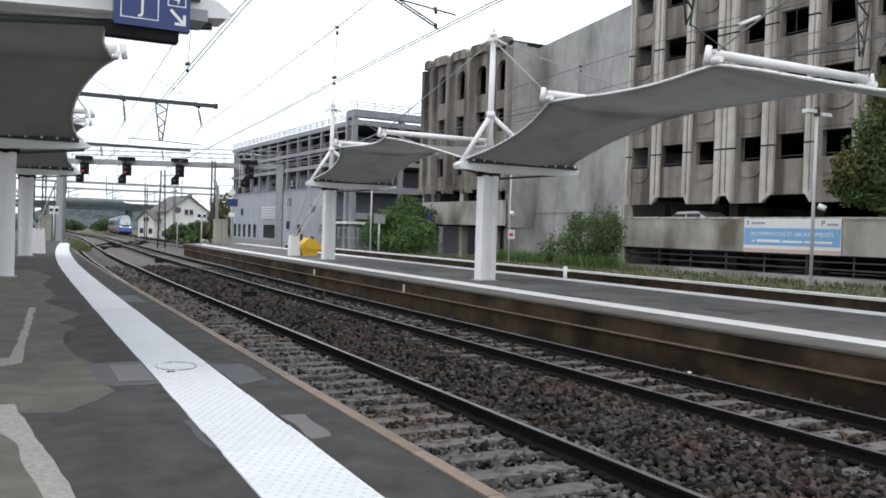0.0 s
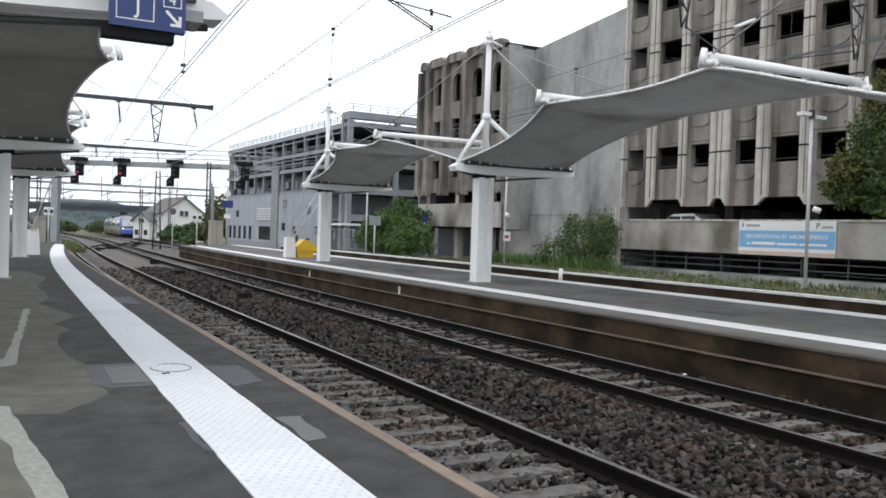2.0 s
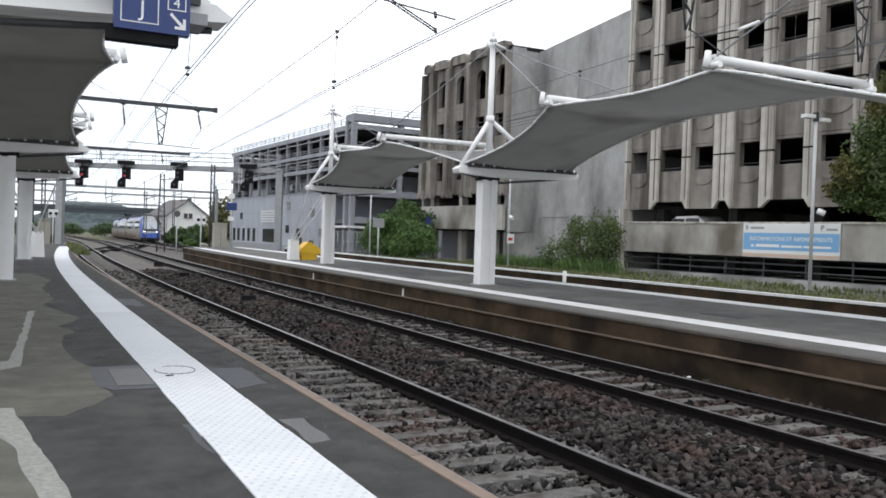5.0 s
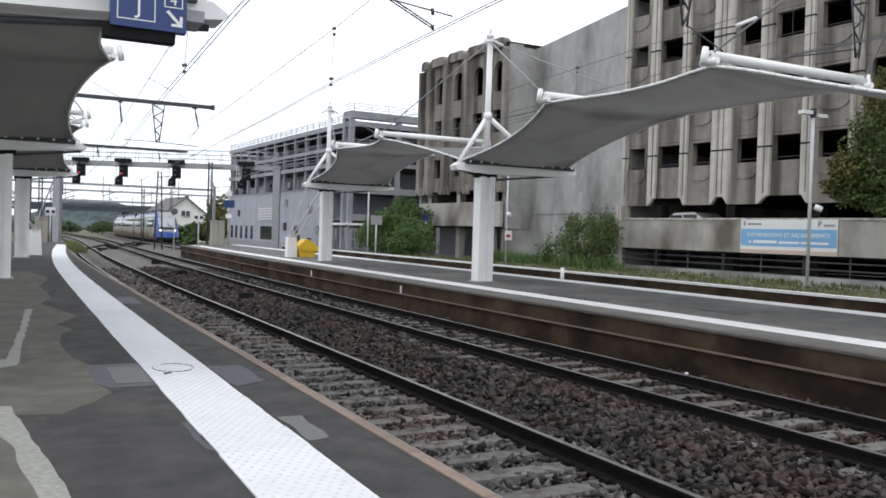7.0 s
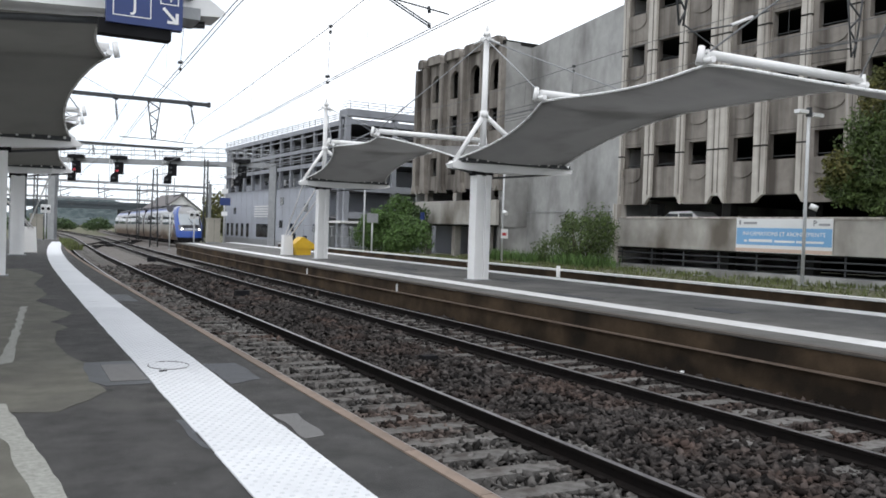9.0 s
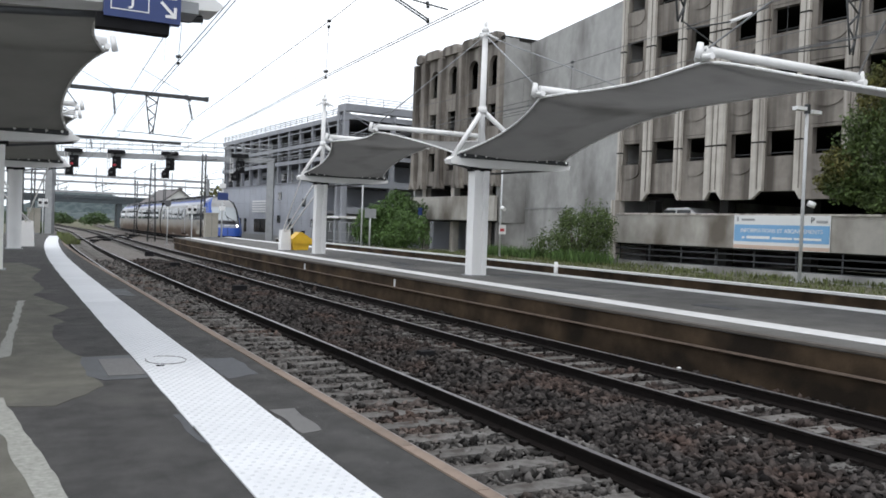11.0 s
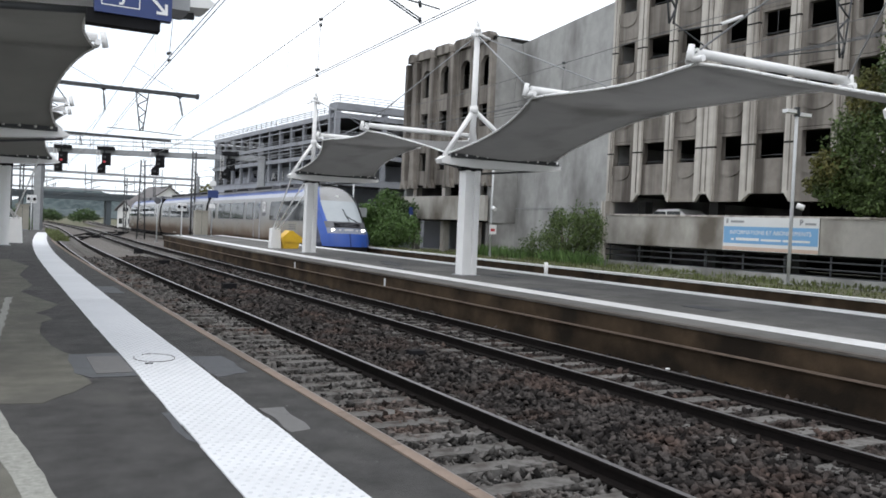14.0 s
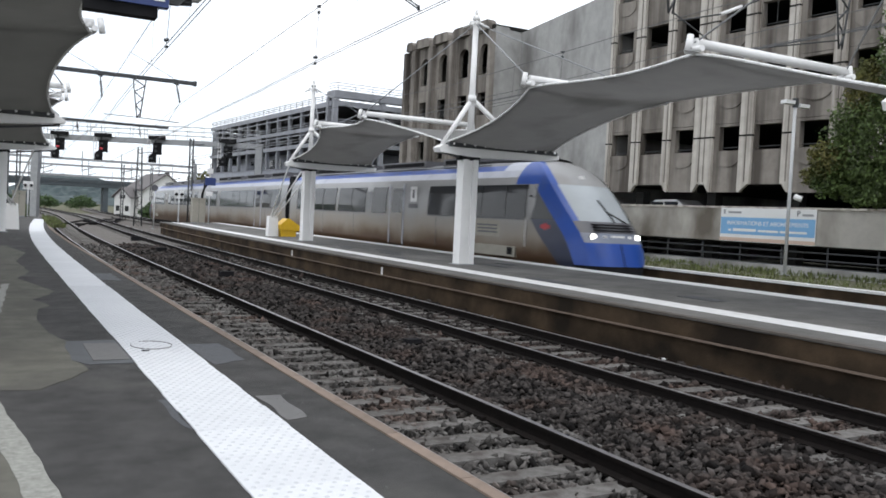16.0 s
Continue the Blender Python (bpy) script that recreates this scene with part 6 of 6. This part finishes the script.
def nose_side(name, parent, j0, j1, d0, d1, material, label="", fixed=None, side=0):
    """Side of the cab, parallel to its raked front; fixed: ends on an upright line instead."""
    if not side:
        return [nose_side(name, parent, j0, j1, d0, d1, material, label, fixed, s) for s in (-1, 1)]
    b = bmesh.new()
    for s in (side,):
        for j in range(j0, j1):
            cells = []
            for jj in (j, j + 1):
                z, w = PROF[jj]
                f = NOSE[jj][1] + 0.34
                ya = f + d0 + (0 if d0 == 0 else (0.45 if jj > 8 else 0.05 * jj) if d0 > 0 else 0)
                back = fixed[jj] if isinstance(fixed, list) else fixed
                yb = max(ya + 0.004, back) if fixed is not None else f + d1 + (0.45 if jj > 8 else 0.05 * jj)
                wa = w * (TAPER[jj] if d0 == 0 else 1.0)
                if d0 < 0:
                    ya = CHEEK[jj]
                cells.append((Vector((s * wa, ya, z)), Vector((s * w, yb, z))))
            (a0, a1), (b0, b1) = cells
            b.faces.new([b.verts.new(p) for p in (a0, a1, b1, b0)]).smooth = True
    bmesh.ops.remove_doubles(b, verts=b.verts, dist=0.001)
    bmesh.ops.dissolve_degenerate(b, edges=b.edges, dist=0.0005)
    return part(name, b, material, parent, label)


def bogie(parent, y):
    b = bmesh.new()
    for s in (-1, 1):
        bx(b, s * 1.0 - 0.08, s * 1.0 + 0.08, y - 1.6, y + 1.6, 0.45, 0.72)
    bx(b, -1.0, 1.0, y - 0.3, y + 0.3, 0.45, 0.75)
    bo = part("bogie", b, M["tgrey"], parent, "dark bogie frame")
    for e in (-1.2, 1.2):
        for s in (-0.75, 0.75):
            rods("wheel", [((s - 0.07, y + e, 0.43), (s + 0.07, y + e, 0.43))], 0.43, M["darksteel"], bo, 18)


def windows(parent, spans, z0, z1, name="window", material="tglass"):
    for a, c in spans:
        for s in (-1, 1):
            b = bmesh.new()
            for k in range(4):
                t0, t1 = z0 + (z1 - z0) * k / 4, z0 + (z1 - z0) * (k + 1) / 4
                w0, w1 = (np.interp(t, [p[0] for p in PROF], [p[1] for p in PROF]) + 0.012 for t in (t0, t1))
                b.faces.new([b.verts.new(p) for p in ((s * w0, a, t0), (s * w0, c, t0), (s * w1, c, t1), (s * w1, a, t1))])
            bmesh.ops.remove_doubles(b, verts=b.verts, dist=0.001)
            bmesh.ops.solidify(b, geom=b.faces[:], thickness=0.02)
            part(name, b, M[material], parent, "tinted window" if material == "tglass" else "")


def car_body(root, y0, y1, spans, doors, louvres=()):
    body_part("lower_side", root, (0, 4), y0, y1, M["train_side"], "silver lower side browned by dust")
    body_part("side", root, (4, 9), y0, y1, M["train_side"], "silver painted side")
    body_part("cantrail", root, (9, 10), y0, y1, M["lilac"], "pale lilac cantrail")
    body_part("roof_band", root, (10, 11), y0, y1, M["tblue"], "blue roof band")
    body_part("roof", root, (11, 14), y0, y1, M["tgrey"], "grey roof")
    boxes("underframe", [(-1.2, 1.2, y0 + 0.2, y1 - 0.2, 0.1, 0.9)], M["black"], root, "dark underframe")
    windows(root, spans, 1.95, 3.08)
    for a, c in spans:
        for s in (-1, 1):
            many("window_frame", [(s * 1.435 - 0.012, s * 1.435 + 0.012, a - 0.05, c + 0.05, 1.9, 1.95)], M["tgrey"], root)
    for a in doors:
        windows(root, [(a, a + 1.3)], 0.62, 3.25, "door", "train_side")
        windows(root, [(a + 0.12, a + 1.15)], 1.9, 3.02, "door_window")
        many("door_frame", [(-1.45, -1.43, a - 0.1, a - 0.02, 0.6, 3.2), (-1.45, -1.43, a + 1.32, a + 1.4, 0.6, 3.2)], M["lilac"], root, "pale door jamb")
        boxes("step", [(-1.5, -1.3, a, a + 1.3, 0.5, 0.58)], M["black"], root, "dark door step")
    for a, c in louvres:
        many("louvre_blade", [(-1.45, -1.43, a, c, 2.0 + 0.16 * k, 2.08 + 0.16 * k) for k in range(6)], M["steel"], root)
    for a, c in ((y0 + 2, y0 + 5), (y0 + 6.5, y0 + 11), (y0 + 12.5, y0 + 16), (y1 - 6, y1 - 3)):
        u = boxes("roof_unit", [(-0.85, 0.85, a, c, 3.85, 4.2)], M["tgrey"], root, "grey roof unit", 0.06)
        boxes("unit_grille", [(-0.86, -0.845, a + 0.2, c - 0.2, 3.98, 4.14)], M["black"], u)
    for s in (-1, 1):
        rods("roof_rail", [((s * 0.98, y0 + 1, 3.86), (s * 0.98, y1 - 1, 3.86))], 0.03, M["steel"], root, 6)
    many("underside_box", [(-1.3, -1.1, y0 + 6, y0 + 7.2, 0.4, 0.7), (-1.3, -1.1, y0 + 14, y0 + 15.5, 0.4, 0.7)], M["letter"], root)
    k = 1
    while y0 + 4.3 * k < y1 - 0.5:
        many("panel_seam", [(s * 1.431 - 0.004, s * 1.431 + 0.004, y0 + 4.3 * k, y0 + 4.3 * k + 0.03, 0.7, 1.86) for s in (-1, 1)], M["tgrey"], root)
        k += 1


def end_wall(root, y, t=0.1):
    b = bmesh.new()
    prism(b, [(w, z) for z, w in PROF] + [(-w, z) for z, w in PROF[-2::-1]], "y", y, y + t)
    return part("end_wall", b, M["black"], root, "black car end")


def cab_car(root):
    nose_front("front_skirt", root, 0, 1, M["black"], "black front skirt")
    nose_front("bumper", root, 1, 3, M["tblue"], "blue front apron", -1.0, -0.02)
    nose_front("bumper", root, 1, 3, M["tblue"], "blue front apron", 0.02, 1.0)
    nose_front("bumper_seam", root, 1, 3, M["black"], "", -0.02, 0.02)
    nose_front("light_panel", root, 3, 4, M["lamp_panel"], "grey lilac lamp panel")
    nose_front("grille", root, 4, 5, M["tgrey"], "dark grille below the windscreen")
    nose_front("windscreen", root, 5, 8, M["screen"], "wide raked windscreen", -0.86, 0.86)
    nose_front("windscreen_pillar", root, 5, 8, M["tblue"], "", -1.0, -0.86)
    nose_front("windscreen_pillar", root, 5, 8, M["black"], "", 0.86, 1.0)
    nose_front("brow", root, 8, 13, M["silver"], "silver brow above the windscreen", -0.84, 0.84)
    nose_front("brow_edge", root, 8, 13, M["tblue"], "", -1.0, -0.84)
    nose_front("brow_edge", root, 8, 13, M["black"], "black rubber edge", 0.84, 1.0)
    nose_side("side_skirt", root, 0, 1, 0.0, 0.38, M["black"])
    nose_side("blue_band", root, 1, 8, 0.0, 0.38, M["tblue"], "blue slanting band")
    nose_side("blue_shoulder", root, 8, 12, 0.0, 0, M["tblue"], "blue roof shoulder", 3.9)
    nose_side("cheek", root, 0, 5, 0.38, 0, M["cheek"], "dark blue-grey cab side", CHEEK)
    nose_side("cab_window", root, 5, 8, 0.38, 0, M["tglass"], "dark cab side window", CHEEK)
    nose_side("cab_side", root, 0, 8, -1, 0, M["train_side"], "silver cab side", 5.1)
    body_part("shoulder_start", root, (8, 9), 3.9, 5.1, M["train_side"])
    body_part("cantrail_start", root, (9, 10), 3.9, 5.1, M["lilac"])
    body_part("roof_band_start", root, (10, 11), 3.9, 5.1, M["lilac"])
    body_part("roof_start", root, (11, 14), 3.9, 5.1, M["lilac"])
    body_part("roof_fairing", root, (12, 14), 3.3, 3.9, M["silver"])
    boxes("skirt", [(-0.95, 0.95, -0.2, 5.0, 0.05, 0.34)], M["black"], root, "black front skirt")
    for s in (-1, 1):
        p = nose_point(4, s * 0.74) * 0.62 + nose_point(3, s * 0.74) * 0.38
        h = rods("headlight", [(p + Vector((s * 0.02, 0.05, 0)), p + Vector((s * 0.02, -0.035, 0)))], 0.085, M["lampon"], root, 14, "lit white headlight")
        rods("bezel", [(p + Vector((s * 0.02, 0.05, 0)), p + Vector((s * 0.02, -0.02, 0)))], 0.115, M["steel"], h, 14)
        p = nose_point(4, s * 0.42) * 0.6 + nose_point(3, s * 0.42) * 0.4
        rods("marker_lamp", [(p + Vector((0, 0.05, 0)), p + Vector((0, -0.02, 0)))], 0.06, M["letter"], root, 12, "unlit white marker lamp")
        b = bmesh.new()
        tube(b, (s * 1.437, 1.93, 1.72), (s * 1.43, 1.93, 1.72), 0.12, 14)
        bx(b, min(s * 1.43, s * 1.437), max(s * 1.43, s * 1.437), 1.68, 2.18, 1.66, 1.78)
        part("emblem", b, M["red"], root, "small red emblem")
        rods("grab_rail", [((s * 1.47, 3.0, 1.0), (s * 1.47, 3.0, 2.0))], 0.02, M["letter"], root, 6)
        rods("mirror_arm", [((s * 1.43, 2.8, 2.7), (s * 1.52, 2.72, 2.7))], 0.03, M["black"], root, 6)
    p = nose_point(3, 0.0)
    q = nose_point(4, 0.0)
    boxes("nose_plate", [(-0.26, 0.26, q.y - 0.1, q.y + 0.12, p.z + 0.1, p.z + 0.24)], M["letter"], root, "pale plate between the headlights")
    for k in range(3):
        a, c = nose_point(4, 0.0), nose_point(5, 0.0)
        t = 0.25 + 0.25 * k
        y, z = a.y + (c.y - a.y) * t, a.z + (c.z - a.z) * t
        boxes("grille_slat", [(-0.75, 0.75, y - 0.05, y + 0.06, z - 0.015, z + 0.015)], M["black"], root)
    q0, q1 = nose_point(5, 0.15) + Vector((0, -0.04, 0)), nose_point(8, 0.02) * 0.6 + nose_point(5, 0.02) * 0.4 + Vector((0, -0.04, 0))
    rods("wiper", [(q0, q1)], 0.022, M["black"], root, 6, "black wiper")
    rods("wiper", [(nose_point(5, 0.55) + Vector((0, -0.04, 0)), q0 * 0.55 + q1 * 0.45)], 0.022, M["black"], root, 6)
    rods("roof_lamp", [(nose_point(9, 0) + Vector((0, -0.03, 0)), nose_point(9, 0) + Vector((0, 0.08, 0)))], 0.09, M["letter"], root, 10)
    car_body(root, 5.1, 28.0, [(3.08, 4.3), (4.34, 5.9), (5.94, 7.9), (7.94, 10.15), (14.25, 15.8), (16.65, 18.3), (18.36, 20.1), (20.5, 22.3), (22.4, 24.2), (25.2, 26.6)], [12.5], [(15.95, 16.5)])
    for s in (-1, 1):
        n = boxes("notice", [(s * 1.437 - 0.006, s * 1.437 + 0.006, 11.2, 11.8, 2.45, 3.08)], M["letter"], root, "white notice plate")
        boxes("notice_bar", [(s * 1.445 - 0.004, s * 1.445 + 0.004, 11.42, 11.58, 2.6, 2.95)], M["tgrey"], n)
        boxes("dark_plate", [(s * 1.437 - 0.006, s * 1.437 + 0.006, 11.1, 11.95, 2.18, 2.36)], M["tgrey"], root)
        f = boxes("marking", [(s * 1.437 - 0.004, s * 1.437 + 0.004, 4.65, 6.31, 1.27, 1.84)], M["beige"], root, "pale framed side marking")
        many("marking_line", [(s * 1.444 - 0.004, s * 1.444 + 0.004, 4.8, 6.15, z, z + 0.06) for z in (1.4, 1.52, 1.64)], M["tgrey"], f)
        boxes("equipment_box", [(min(s * 1.3, s * 1.46), max(s * 1.3, s * 1.46), 3.6, 6.3, 0.62, 0.98)], M["beige"], root, "cream equipment box under the side", 0.03)
        boxes("socket", [(min(s * 1.4, s * 1.48), max(s * 1.4, s * 1.48), 3.75, 4.05, 0.7, 0.95)], M["black"], root)
    end_wall(root, 27.95)
    bogie(root, 3.2)
    bogie(root, 24.8)


def train():
    label = "silver and blue railcar with raked blue nose and lit headlights"
    a = thing("railcar", 17.2, 0, RAIL + 0.15, label, "train", "train cars")
    cab_car(a)
    m = thing("railcar", 17.2, 0, RAIL + 0.15, "silver middle railcar with dusty lower sides and tinted windows", "train", "train cars")
    car_body(m, 0.0, 22.4, [(1.2, 3.0), (3.1, 4.9), (7.0, 8.8), (8.9, 10.7), (10.8, 12.6), (12.7, 14.5), (14.6, 16.4), (17.6, 19.2), (19.4, 21.2)], [5.3], [(16.6, 17.3)])
    end_wall(m, -0.05)
    end_wall(m, 22.35)
    bogie(m, 3.0)
    bogie(m, 19.4)
    boxes("gangway", [(-1.25, 1.25, -0.7, -0.05, 0.5, 3.85)], M["black"], m, "black folding gangway")
    boxes("gangway", [(-1.25, 1.25, 22.45, 23.1, 0.5, 3.85)], M["black"], m, "black folding gangway")
    c = thing("railcar", 17.2, 0, RAIL + 0.15, "silver and blue rear railcar with tinted windows", "train", "train cars")
    cab_car(c)
    return a, m, c


CARS = train()


def motions():
    """The train runs in along the far track, its nose at the given place along it."""
    run = [(0.0, 184.6), (1.5, 168.6), (3.0, 153.4), (3.5, 148.4), (5.0, 132.5), (7.0, 111.2), (9.0, 91.6), (10.3, 79.8), (11.5, 68.6), (13.0, 53.5), (14.5, 37.3), (15.3, 28.4), (16.0, 20.3)]

    def on_track(y):
        return Vector((17.2 + drift(y), y, RAIL + 0.15 + fall(y)))

    for car, front, rear in zip(CARS, (0.0, 28.75, 80.0), (28.0, 51.2, 52.0)):
        rows = []
        for t, y in run:
            a, b = on_track(y + front), on_track(y + rear)
            d = b - a
            level = math.degrees(math.atan2(d.z, math.hypot(d.x, d.y)))
            rows.append((t, Matrix.Translation(a) @ pose(0, 0, 0, 0, 0, -math.degrees(math.atan2(d.x, d.y))) @ pose(0, 0, 0, level)))
        walk(car, rows)


motions()
